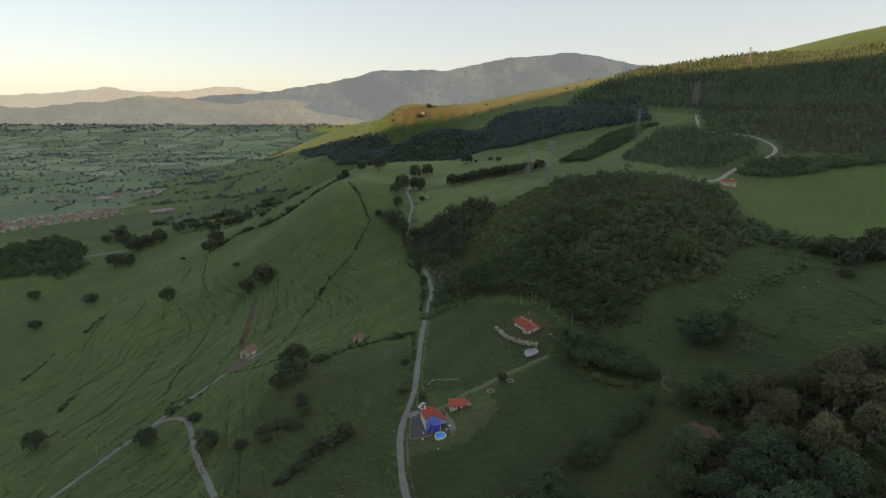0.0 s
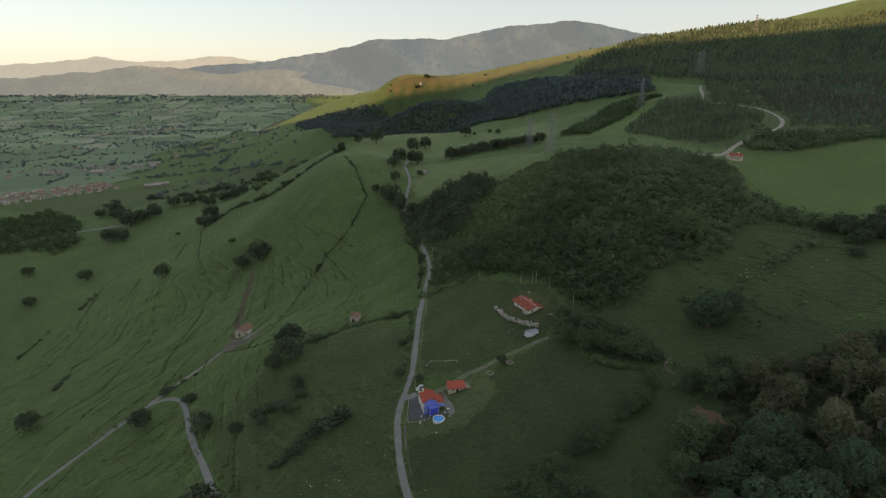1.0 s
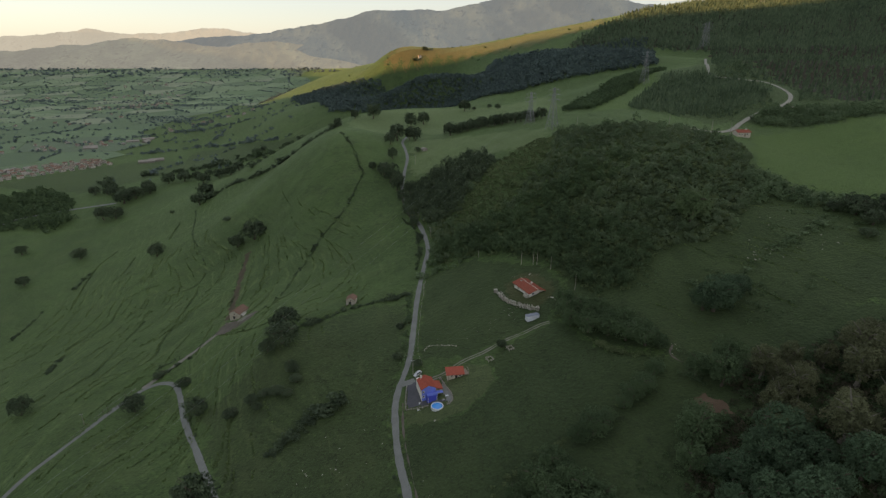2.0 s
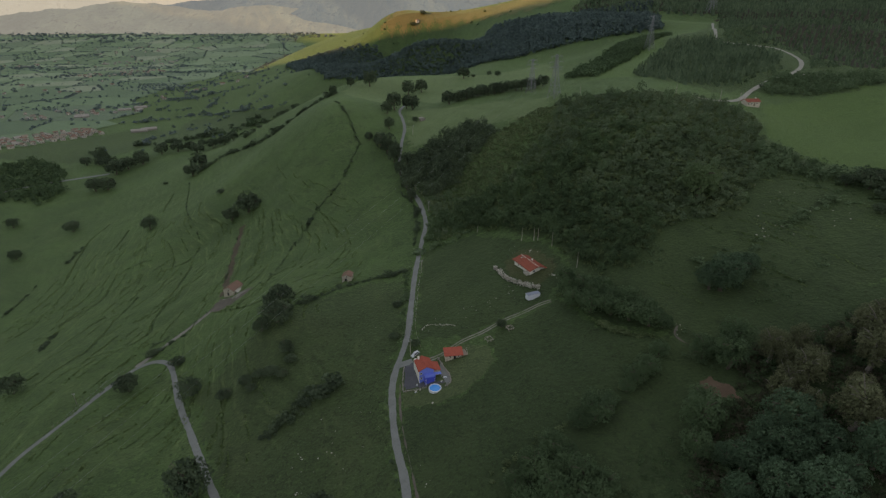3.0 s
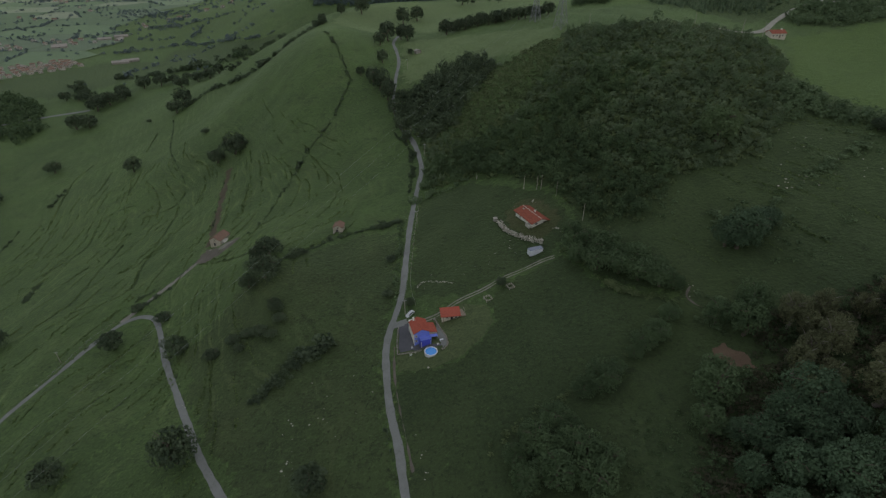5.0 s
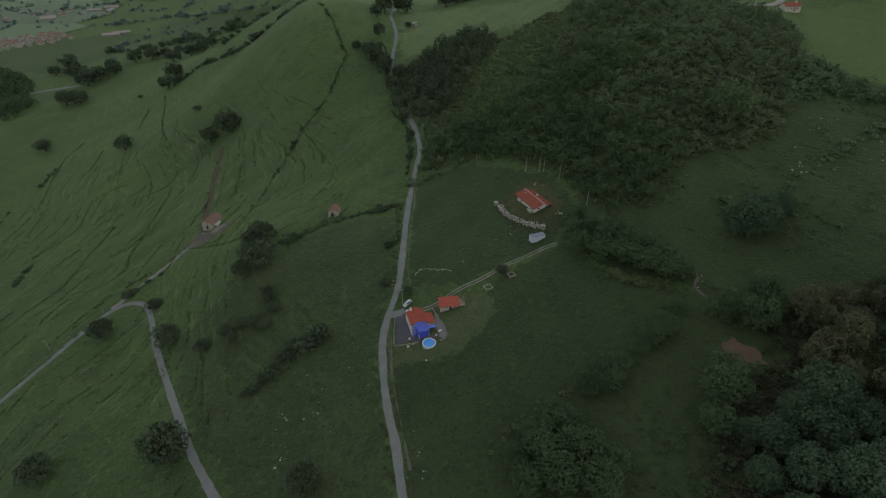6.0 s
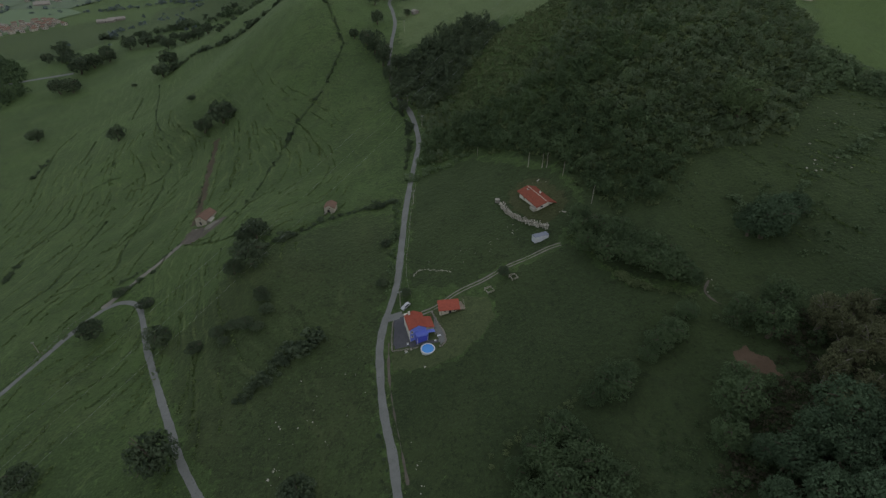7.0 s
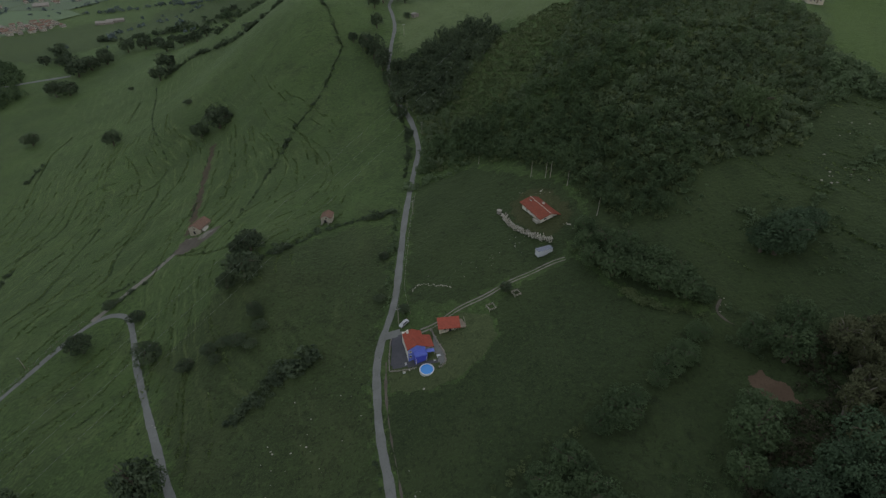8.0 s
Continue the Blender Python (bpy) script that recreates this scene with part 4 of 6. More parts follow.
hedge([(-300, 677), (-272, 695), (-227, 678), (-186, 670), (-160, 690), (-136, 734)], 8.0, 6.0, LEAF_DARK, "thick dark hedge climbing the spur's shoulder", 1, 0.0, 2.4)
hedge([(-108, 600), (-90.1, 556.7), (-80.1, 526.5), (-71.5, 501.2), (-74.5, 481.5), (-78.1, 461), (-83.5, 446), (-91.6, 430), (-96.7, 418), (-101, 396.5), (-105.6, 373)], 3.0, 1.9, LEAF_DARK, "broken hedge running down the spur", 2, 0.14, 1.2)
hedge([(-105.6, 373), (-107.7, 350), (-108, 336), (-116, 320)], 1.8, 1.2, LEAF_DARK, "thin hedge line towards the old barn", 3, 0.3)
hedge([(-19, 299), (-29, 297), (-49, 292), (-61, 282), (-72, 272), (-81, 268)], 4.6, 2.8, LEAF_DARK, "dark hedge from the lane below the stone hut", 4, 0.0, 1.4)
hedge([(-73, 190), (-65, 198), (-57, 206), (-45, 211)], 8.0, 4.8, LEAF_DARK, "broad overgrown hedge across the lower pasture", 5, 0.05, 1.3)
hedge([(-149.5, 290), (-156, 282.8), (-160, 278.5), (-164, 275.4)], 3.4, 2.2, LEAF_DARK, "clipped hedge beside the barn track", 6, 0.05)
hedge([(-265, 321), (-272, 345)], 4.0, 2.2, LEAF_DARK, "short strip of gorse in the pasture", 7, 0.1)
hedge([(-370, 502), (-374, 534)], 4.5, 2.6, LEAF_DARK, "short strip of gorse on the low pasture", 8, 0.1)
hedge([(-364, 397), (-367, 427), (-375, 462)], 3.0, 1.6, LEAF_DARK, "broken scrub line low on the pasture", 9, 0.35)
# dark scrub line in place of the ditch's shaded crease
hedge([(-305, 651), (-286, 605), (-268, 559), (-246, 515), (-224, 479), (-213, 460)], 1.6, 0.9, LEAF_DARK, "low dark scrub drawing the crease of an old ditch", 10, 0.12, 1.1)
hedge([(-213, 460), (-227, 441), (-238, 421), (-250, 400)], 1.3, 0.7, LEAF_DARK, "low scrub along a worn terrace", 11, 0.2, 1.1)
hedge([(-16.6, 231), (-17.5, 240), (-17.4, 252), (-17.2, 264), (-17, 285), (-16.6, 302)], 2.8, 2.4, LEAF_OAK, "brambly verge on the lane's lower side", 12, 0.2)
hedge([(-13, 316), (-5, 320), (3, 320), (12, 322), (22, 326)], 4.6, 3.2, LEAF_OAK, "shrubs between the lane and the upper paddock", 13, 0.05)
hedge([(-4, 330), (-5, 350), (-4, 372), (-9, 392)], 4.2, 3.6, LEAF_OAK, "leafy bank beside the lane under the wood", 14, 0.05)
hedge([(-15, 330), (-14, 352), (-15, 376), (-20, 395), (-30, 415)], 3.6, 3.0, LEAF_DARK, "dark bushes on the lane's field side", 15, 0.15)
# dark strip of growth in place of the shade in the verge ditch
hedge([(-11.8, 150), (-16.4, 170), (-20.2, 190), (-21.4, 204), (-20.6, 216)], 1.4, 0.7, LEAF_DARK, "low verge growth, darkened for the ditch's shade", 16, 0.1)
hedge([(-5.5, 142), (-8.6, 156), (-12.2, 170), (-15.4, 186), (-16.6, 196)], 1.2, 0.7, TUFT, "rank grass along the lane's upper side", 17, 0.2)
hedge([(56, 243), (62, 238), (72, 214), (84, 205), (92, 200)], 3.4, 1.6, LEAF_BRACKEN, "bramble edge along the tree belt", 18, 0.1)
hedge([(17, 153), (29.5, 165), (40, 169), (53.6, 174), (66.7, 181), (77, 188)], 2.8, 1.4, LEAF_BRACKEN, "overgrown bank below the house meadow", 19, 0.3)
hedge([(118, 238), (132, 236.5), (147, 244), (158.5, 251), (172.6, 256.5), (188, 263)], 4.4, 1.9, LEAF_OAK, "thin scrub line on the eastern pasture", 20, 0.22)
hedge([(97, 204), (104, 197.5), (112.5, 189)], 4.0, 1.6, LEAF_OAK, "brambles beside the stony gap", 30, 0.2)
hedge([(94.5, 192), (100, 185.5)], 4.4, 2.2, LEAF_OAK, "brambles above the earth slip", 31, 0.1)
for x, y, r in [(210, 271, 7), (209, 258, 5.4), (220, 261, 6.6), (242, 282, 7), (199, 247, 4), (228, 272, 6), (203, 277, 4)]:
    tree("edge_tree", x, y, r, "deep", "dark tree in the hedge below the hay meadow", "meadow edge trees", 0.9)
a = spots_in([(62, 158), (78, 158), (83, 145), (80, 128), (56, 132), (55, 146)], 2.6, 91)
scatter("undergrowth", FERN, a, rand_sizes(len(a), 0.4, 1.3, 92), LEAF_DEEP, "rough bramble and bracken in the dell", "undergrowth", 93)
rng = np.random.RandomState(94)
c = np.stack([rng.uniform(100, 235, 46), rng.uniform(205, 318, 46)], 1)
c = np.repeat(c, 7, 0) + rng.normal(0, 3.2, (46 * 7, 2))
scatter("scrub", LOW, c, rng.uniform(0.4, 1.5, len(c)), LEAF_OAK, "low gorse and bramble tufts on the eastern pasture", "scrub", 95)
# bank growth in dark leaves, for the shade along the farm road's edges
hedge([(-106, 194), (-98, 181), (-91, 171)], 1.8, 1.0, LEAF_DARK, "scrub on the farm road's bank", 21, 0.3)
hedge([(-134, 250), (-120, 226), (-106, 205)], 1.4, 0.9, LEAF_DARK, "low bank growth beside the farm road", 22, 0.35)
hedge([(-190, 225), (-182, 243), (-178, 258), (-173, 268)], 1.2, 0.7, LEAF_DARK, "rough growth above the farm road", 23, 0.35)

# rough grass along the worn terraces, which follow the slope's contours


def contour(x, y, length, step=0.8):
    out = []
    for _ in range(int(length / step)):
        gx = float(land(x + 16, y) - land(x - 16, y))
        gy = float(land(x, y + 16) - land(x, y - 16))
        n = math.hypot(gx, gy) + 1e-6
        x, y = x - gy / n * step * 0.9 + gx / n * step * 0.12, y + gx / n * step * 0.9 + gy / n * step * 0.12
        out.append((x, y))
    return out


rng = np.random.RandomState(77)
# pale tufts draw the terraces' lips, dark ones the shade in their creases
pale, dull = [], []
for k in range(340):
    x, y = rng.uniform(-350, -60), rng.uniform(130, 500)
    line = np.array(contour(x, y, rng.uniform(10, 60)))
    line = line + 0.5 * np.sin(np.arange(len(line)) * 0.09 + k)[:, None] * [1.0, 0.3]
    pale.append(line[np.sin(np.arange(len(line)) * rng.uniform(0.1, 0.3) + k) > -0.6])
    if k % 5 == 0 and y < 430 and x < -105:
        lip = line + [0.8, 0.1]
        dull.append(lip[np.sin(np.arange(len(line)) * 0.12 + 2 * k) > 0.1])
for k in range(40):
    pale.append(np.array(contour(rng.uniform(100, 220), rng.uniform(205, 300), rng.uniform(8, 30))))
# longer ledges that cross the pasture
LEDGES = [[(-208, 448), (-211, 425), (-231, 418)], [(-106, 333), (-110, 313), (-117, 302), (-131, 304)], [(-226, 280), (-215, 298), (-220, 322), (-228, 378)], [(-209, 286), (-180, 295), (-186, 335), (-204, 427)], [(-278, 370), (-267, 392), (-274, 436), (-250, 444)], [(-345, 465), (-374, 546), (-376, 590)], [(-319, 503), (-328, 547)], [(-270, 468), (-281, 502)], [(-301, 571), (-315, 628)], [(-281, 362), (-279, 384), (-271, 389)], [(-136, 306), (-114, 293), (-97, 286)]]
for k, ledge in enumerate(LEDGES):
    line = spline(ledge, 0.55)[:, :2]
    line = line + 0.6 * np.sin(np.arange(len(line)) * 0.07 + k)[:, None] * [1.0, 0.2]
    wide = np.clip(0.6 + 0.5 * np.sin(np.arange(len(line)) * 0.05 + 3 * k), 0, 1)
    for off in (0.0, 0.5, 1.0):
        dull.append((line + [off, 0.1])[rng.rand(len(line)) < wide * 0.9])
    pale.append((line + [-0.9, 0])[rng.rand(len(line)) < 0.8])
TUFTS = [clump_template(s, 1.0, 0.45, 4, 0.6) for s in (51, 52, 53)]
for name, pts, mat, size, label in (("grass_tufts", pale, TUFT, 0.7, "pale rank grass on the edges of worn terraces"), ("rush_tufts", dull, LEAF_DARK, 0.45, "dark tufts put in for the shade of terrace creases")):
    pts = np.concatenate(pts)
    pts = pts + rng.normal(0, 0.22, pts.shape)
    scatter(name, TUFTS, pts, rng.uniform(0.5, 1.1, len(pts)) * size, mat, label, "grass", 54, sink=0.12)

# the valley: a patchwork of fields, with trees along their borders and small woods
rng = np.random.RandomState(8)
VILLAGE_GROUND = [(-1010, 990), (-1000, 1200), (-640, 1290), (-560, 1000), (-900, 860)]


def cell_of(seeds, i, near):
    """The ground nearer to one seed than to any other, as a polygon."""
    c = seeds[i]
    poly = [c + np.array(d) * 260.0 for d in ((-1, -1), (1, -1), (1, 1), (-1, 1))]
    for j in near:
        n, m = seeds[j] - c, (seeds[j] + c) / 2
        out = []
        for p, q in zip(poly, poly[1:] + poly[:1]):
            a, b = np.dot(p - m, n), np.dot(q - m, n)
            if a <= 0:
                out.append(p)
            if (a < 0) != (b < 0):
                out.append(p + (q - p) * a / (a - b))
        poly = out
    return poly


gx, gy = np.meshgrid(np.arange(-3700, -150, 128.0), np.arange(780, 4450, 150.0))
seeds = np.stack([gx.ravel(), gy.ravel()], 1) + rng.uniform(-58, 58, (gx.size, 2))
trees_at = []
for i, c in enumerate(seeds):
    if c[0] > -0.235 * c[1] - 20 or c[0] < -1.0 * c[1] - 250 or c[1] < 850:
        continue
    gap = np.hypot(*(seeds - c).T)
    poly = cell_of(seeds, i, np.argsort(gap)[1:17])
    corner = np.array(poly)
    kind = rng.rand()
    z = ground(corner[:, 0], corner[:, 1])
    flat = np.ptp(z - np.polyval(np.polyfit(corner[:, 1], z, 1), corner[:, 1])) < 2.5 and z.max() < 20
    if flat:
        rim = c + (corner - c) * 0.985
        v = np.concatenate([[[*c, float(ground(*c)) + 1.1]], np.column_stack([rim, ground(rim[:, 0], rim[:, 1]) + 1.1])])
        k = np.arange(len(rim))
        # paler greens are likelier far off, as haze put into the colour
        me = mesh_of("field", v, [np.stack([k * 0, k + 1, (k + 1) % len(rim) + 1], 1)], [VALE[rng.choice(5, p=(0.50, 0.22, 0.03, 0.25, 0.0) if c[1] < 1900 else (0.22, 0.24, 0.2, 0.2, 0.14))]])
        tagged(new("field", me), "valley floor field, coloured pale for haze, bordered by trees", "field", kind="structure")
    for p, q in zip(corner, np.roll(corner, -1, 0)):
        long = np.hypot(*(q - p))
        u = np.arange(0, 1, rng.uniform(8, 13) / max(long, 14))
        if rng.rand() < 0.42:
            line = p + (q - p) * u[:, None] + rng.normal(0, 3, (len(u), 2))
            trees_at.append(line[rng.rand(len(u)) < rng.uniform(0.2, 0.8)])
    if kind < 0.13:
        trees_at.append(c + rng.normal(0, 1, (int(rng.uniform(25, 70)), 2)) * rng.uniform(18, 42, 2))
    trees_at.append(c + rng.uniform(-45, 45, (rng.randint(0, 5), 2)))
v = np.concatenate(trees_at)
v = v[(land(v[:, 0], v[:, 1]) < np.where(v[:, 1] > 1150, 20, -60)) & (v[:, 1] > 930) & ~inside(VILLAGE_GROUND, v[:, 0], v[:, 1])]
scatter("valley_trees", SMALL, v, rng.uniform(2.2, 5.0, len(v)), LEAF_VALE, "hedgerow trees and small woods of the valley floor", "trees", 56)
rng = np.random.RandomState(9)
v = np.stack([rng.uniform(-300, 560, 260), rng.uniform(1150, 1800, 260)], 1)
v = v[~inside(DARK_VALLEY, v[:, 0], v[:, 1]) & ~inside(PINE_SLOPE, v[:, 0], v[:, 1])][:70]
scatter("hill_bushes", TINY, v, rng.uniform(1.5, 4, len(v)), LEAF_DEEP, "scattered bushes on the sunlit hill", "bushes", 57)
rng = np.random.RandomState(19)
v = np.stack([rng.uniform(-4200, -300, 1100), 3750 + 650 * rng.rand(1100)], 1)
v = v[np.sin(v[:, 0] * 0.011) + np.sin(v[:, 1] * 0.017 + v[:, 0] * 0.004) > -0.5]
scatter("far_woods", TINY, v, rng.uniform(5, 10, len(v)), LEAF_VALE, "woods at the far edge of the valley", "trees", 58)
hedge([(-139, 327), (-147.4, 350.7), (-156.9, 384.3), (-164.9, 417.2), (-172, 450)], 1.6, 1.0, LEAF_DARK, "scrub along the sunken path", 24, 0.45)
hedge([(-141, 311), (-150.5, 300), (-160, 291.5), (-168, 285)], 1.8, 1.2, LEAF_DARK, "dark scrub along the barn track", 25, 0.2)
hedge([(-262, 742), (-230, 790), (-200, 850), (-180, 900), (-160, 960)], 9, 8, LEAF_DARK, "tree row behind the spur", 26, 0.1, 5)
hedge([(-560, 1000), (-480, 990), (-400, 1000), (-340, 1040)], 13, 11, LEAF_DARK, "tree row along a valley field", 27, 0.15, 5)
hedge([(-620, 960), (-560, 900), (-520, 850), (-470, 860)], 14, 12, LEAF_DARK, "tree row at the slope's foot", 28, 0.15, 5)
hedge([(-712, 1321), (-620, 1345), (-470, 1216), (-324, 1071), (-283, 1094)], 10, 8, LEAF_VALE, "tree row along a meadow on the slope's foot", 32, 0.3, 6)
hedge([(-497, 998), (-385, 986), (-315, 999), (-240, 880)], 11, 9, LEAF_DEEP, "tree row below the spur's back", 33, 0.2, 5)
hedge([(-977, 1446), (-911, 1538), (-819, 1611), (-650, 1533), (-490, 1443)], 11, 9, LEAF_VALE, "tree row between valley fields", 34, 0.3, 6)
hedge([(6, 627), (21, 633), (40, 609), (59, 603), (79, 587), (102, 590)], 9, 8, LEAF_DARK, "tall hedgerow across the upper meadow", 29, 0.15, 5)

# ---- buildings ----


def roof_tiles(name, c, dark):
    p = Paint(name, 0.85)
    base = p.mix(p.step(p.noise(0.9, 5), 0.35, 0.7), c, dark)
    base = p.mix(p.step(p.noise(6, 3), 0.55, 0.7), base, tuple(min(1, v * 1.35) for v in c))
    p.color(base)
    return p.bump(p.noise(3.5, 2, (1, 1, 1)), 0.5, 0.08).mat


ROOF_RED = roof_tiles("red_clay_tiles", (0.37, 0.088, 0.055), (0.27, 0.068, 0.045))
ROOF_DULL = roof_tiles("dull_red_tiles", (0.285, 0.082, 0.050), (0.185, 0.058, 0.038))
ROOF_OLD = roof_tiles("weathered_clay_tiles", (0.235, 0.14, 0.10), (0.16, 0.108, 0.082))
BLUE_WALL = plain("bright_blue_render", (0.17, 0.23, 0.66), 0.8, vary=0.12)
# deeper blue than BLUE_WALL, for the lower terrace room
DEEP_BLUE = plain("deep_blue_wall", (0.065, 0.085, 0.50), 0.6, vary=0.15)
WHITE_WALL = plain("white_render", (0.70, 0.67, 0.60), 0.85, vary=0.1)
CREAM = plain("cream_render", (0.55, 0.49, 0.40), 0.85, vary=0.12)
BARN_STONE = plain("buff_rubble_stone", (0.43, 0.39, 0.31), 0.95, vary=0.35, scale=0.8)
STONE = plain("grey_field_stone", (0.30, 0.275, 0.24), 0.95, vary=0.35, scale=1.2)
PALE_STONE = plain("pale_limestone", (0.36, 0.34, 0.285), 0.95, vary=0.3, scale=1.5)
WOOD = plain("weathered_timber", (0.24, 0.20, 0.15), 0.9, vary=0.3, scale=2)
DARK = plain("dark_opening", (0.02, 0.02, 0.022), 0.5, vary=0.1)
METAL = plain("galvanised_steel", (0.42, 0.43, 0.44), 0.5, 0.7, 0.12)
SHEET = plain("white_steel_sheet", (0.62, 0.64, 0.68), 0.5, vary=0.08)
CONCRETE = plain("pale_concrete", (0.40, 0.38, 0.32), 0.9, vary=0.2)
RUBBER = plain("black_rubber", (0.02, 0.02, 0.02), 0.8, vary=0.1)
CAR_PAINT = plain("white_car_paint", (0.50, 0.51, 0.53), 0.3, vary=0.03)
RED_PLASTIC = plain("faded_red_plastic", (0.40, 0.08, 0.05), 0.5, vary=0.1)
GLASS = Paint("window_glass", 0.06)
GLASS.color((0.03, 0.035, 0.045))
GLASS.bsdf.inputs["Specular IOR Level"].default_value = 0.8
GLASS = GLASS.mat
WATER = Paint("pool_water", 0.05)
WATER.color((0.06, 0.30, 0.72)).bump(WATER.noise(3, 3), 0.15, 0.03)
WATER.bsdf.inputs["Specular IOR Level"].default_value = 0.5
WATER = WATER.mat


def part(name, bm, material, parent, label=""):
    me = bpy.data.meshes.new(name)
    bm.to_mesh(me)
    bm.free()
    me.materials.append(material)
    ob = new(name, me)
    ob.parent = parent
    return tagged(ob, label)


def box(bm, c, size, turn=0.0, bevel=0.0):
    m = Matrix.Translation(c) @ Matrix.Rotation(turn, 4, "Z") @ Matrix.Diagonal((*size, 1))
    made = bmesh.ops.create_cube(bm, size=1, matrix=m)
    if bevel:
        edges = list({e for v in made["verts"] for e in v.link_edges})
        bmesh.ops.bevel(bm, geom=edges, offset=bevel, segments=1, affect="EDGES")
    return bm


def boxes(*rows, bevel=0.0):
    bm = bmesh.new()
    for c, size in rows:
        box(bm, c, size, 0.0, bevel)
    return bm


def prism(outline, y0, y1):
    """A solid with the outline (x, z), from y0 to y1."""
    bm = bmesh.new()
    a = [bm.verts.new((x, y0, z)) for x, z in outline]
    b = [bm.verts.new((x, y1, z)) for x, z in outline]
    bm.faces.new(a)
    bm.faces.new(b[::-1])
    n = len(a)
    for i in range(n):
        bm.faces.new((a[i], b[i], b[(i + 1) % n], a[(i + 1) % n]))
    bmesh.ops.recalc_face_normals(bm, faces=bm.faces)
    return bm


def cyl(bm, c, r, h, sides=12, r2=None):
    bmesh.ops.create_cone(bm, cap_ends=True, segments=sides, radius1=r, radius2=r if r2 is None else r2, depth=h, matrix=Matrix.Translation((c[0], c[1], c[2] + h / 2)))
    return bm


def thing(name, x, y, yaw, label, category, group="", z=None):
    ob = new(name)
    ob.location = (x, y, float(ground(x, y)) if z is None else z)
    ob.rotation_euler = (0, 0, radians(yaw))
    return tagged(ob, label, category, group)


def gable_shell(w, l, eave, ridge, wall, over=0.35, sink=2.0):
    """Wall and roof outlines of a gabled block with its ridge along y."""
    shell = prism([(-w / 2, -sink), (w / 2, -sink), (w / 2, eave), (0, ridge), (-w / 2, eave)], -l / 2, l / 2)
    slope = (ridge - eave) / (w / 2)
    ow = w / 2 + over
    slabs = []
    for s in (-1, 1):
        slabs.append(prism([(s * ow, eave - slope * over + 0.02), (s * ow, eave - slope * over + 0.2), (0, ridge + 0.2), (0, ridge + 0.02)], -l / 2 - over, l / 2 + over))
    return shell, slabs


def window(parent, c, size, along="x", frame_mat=None, label=""):
    """A window with a frame, a pane and a sill, set on a wall that faces -y ("x") or sideways ("y")."""
    w, h = size
    turn = 0 if along == "x" else radians(90)
    hold = boxes(((-w / 2, 0, 0), (0.1, 0.16, h)), ((w / 2, 0, 0), (0.1, 0.16, h)), ((0, 0, h / 2), (w + 0.1, 0.16, 0.1)), ((0, 0, -h / 2), (w + 0.1, 0.16, 0.1)), ((0, 0, 0), (0.05, 0.12, h)))
    m = Matrix.Translation(c) @ Matrix.Rotation(turn, 4, "Z")
    hold.transform(m)
    win = part("window", hold, frame_mat or WHITE_WALL, parent, label)
    glass = boxes(((0, 0, 0), (w - 0.04, 0.06, h - 0.04)))
    glass.transform(m)
    part("pane", glass, GLASS, win)
    sill = boxes(((0, -0.06, -h / 2 - 0.08), (w + 0.3, 0.3, 0.06)))
    sill.transform(m)
    part("sill", sill, CONCRETE, win)


def door(parent, c, size, mat, along="x"):
    turn = 0 if along == "x" else radians(90)
    w, h = size
    m = Matrix.Translation(c) @ Matrix.Rotation(turn, 4, "Z")
    leaf = boxes(((0, 0, 0), (w, 0.1, h)), bevel=0.02)
    leaf.transform(m)
    d = part("door", leaf, mat, parent)
    knob = boxes(((w * 0.36, -0.09, 0), (0.06, 0.1, 0.14)))
    knob.transform(m)
    part("handle", knob, METAL, d)


def ridge_cap(parent, l, ridge, mat, over=0.35):
    bm = prism([(-0.16, ridge + 0.12), (-0.1, ridge + 0.26), (0.1, ridge + 0.26), (0.16, ridge + 0.12)], -l / 2 - over, l / 2 + over)
    part("ridge_tiles", bm, mat, parent)


def chimney(parent, c, h=1.2, mat=WHITE_WALL):
    stack = part("chimney", boxes((c, (0.7, 0.7, h)), bevel=0.04), mat, parent)
    part("chimney_cap", boxes(((c[0], c[1], c[2] + h / 2 + 0.12), (0.95, 0.95, 0.1))), CONCRETE, stack)


def tile_rows(parent, w, l, eave, ridge, mat, side, over=0.35, pitch=0.55):
    """Raised rolls of tiles running down one slope, each a part."""
    slope = (ridge - eave) / (w / 2)
    ow = w / 2 + over
    bm0 = bmesh.new()
    z0, z1 = eave - slope * over + 0.2, ridge + 0.2
    a = [bm0.verts.new((side * x, y, z + dz)) for x, z in ((ow, z0), (0.12, z1 - slope * 0.12)) for y, dz in ((-0.13, 0.0), (0, 0.09), (0.13, 0.0))]
    bm0.faces.new((a[0], a[1], a[4], a[3]))
    bm0.faces.new((a[1], a[2], a[5], a[4]))
    bm0.faces.new((a[0], a[2], a[1]))
    bmesh.ops.recalc_face_normals(bm0, faces=bm0.faces)
    first = part("roof_tile", bm0, mat, parent)
    y = -l / 2 - over + 0.3
    first.location.y = y
    while y + pitch < l / 2 + over:
        y += pitch
        row = new("roof_tile", first.data)
        row.parent, row.location.y = parent, y


# the blue house by the lane
HZ = float(ground(-4.6, 206)) + 0.1
house = thing("farmhouse", -5.7, 208.8, 16, "blue and white farmhouse with a red tiled gable roof", "house", z=HZ)
shell, slabs = gable_shell(6.2, 7.6, 4.9, 6.5, WHITE_WALL)
part("wall", shell, WHITE_WALL, house, "white rendered side walls")
roof = part("roof", slabs[0], ROOF_RED, house, "red clay tile roof")
part("roof", slabs[1], ROOF_RED, house)
ridge_cap(house, 7.6, 6.5, ROOF_RED)
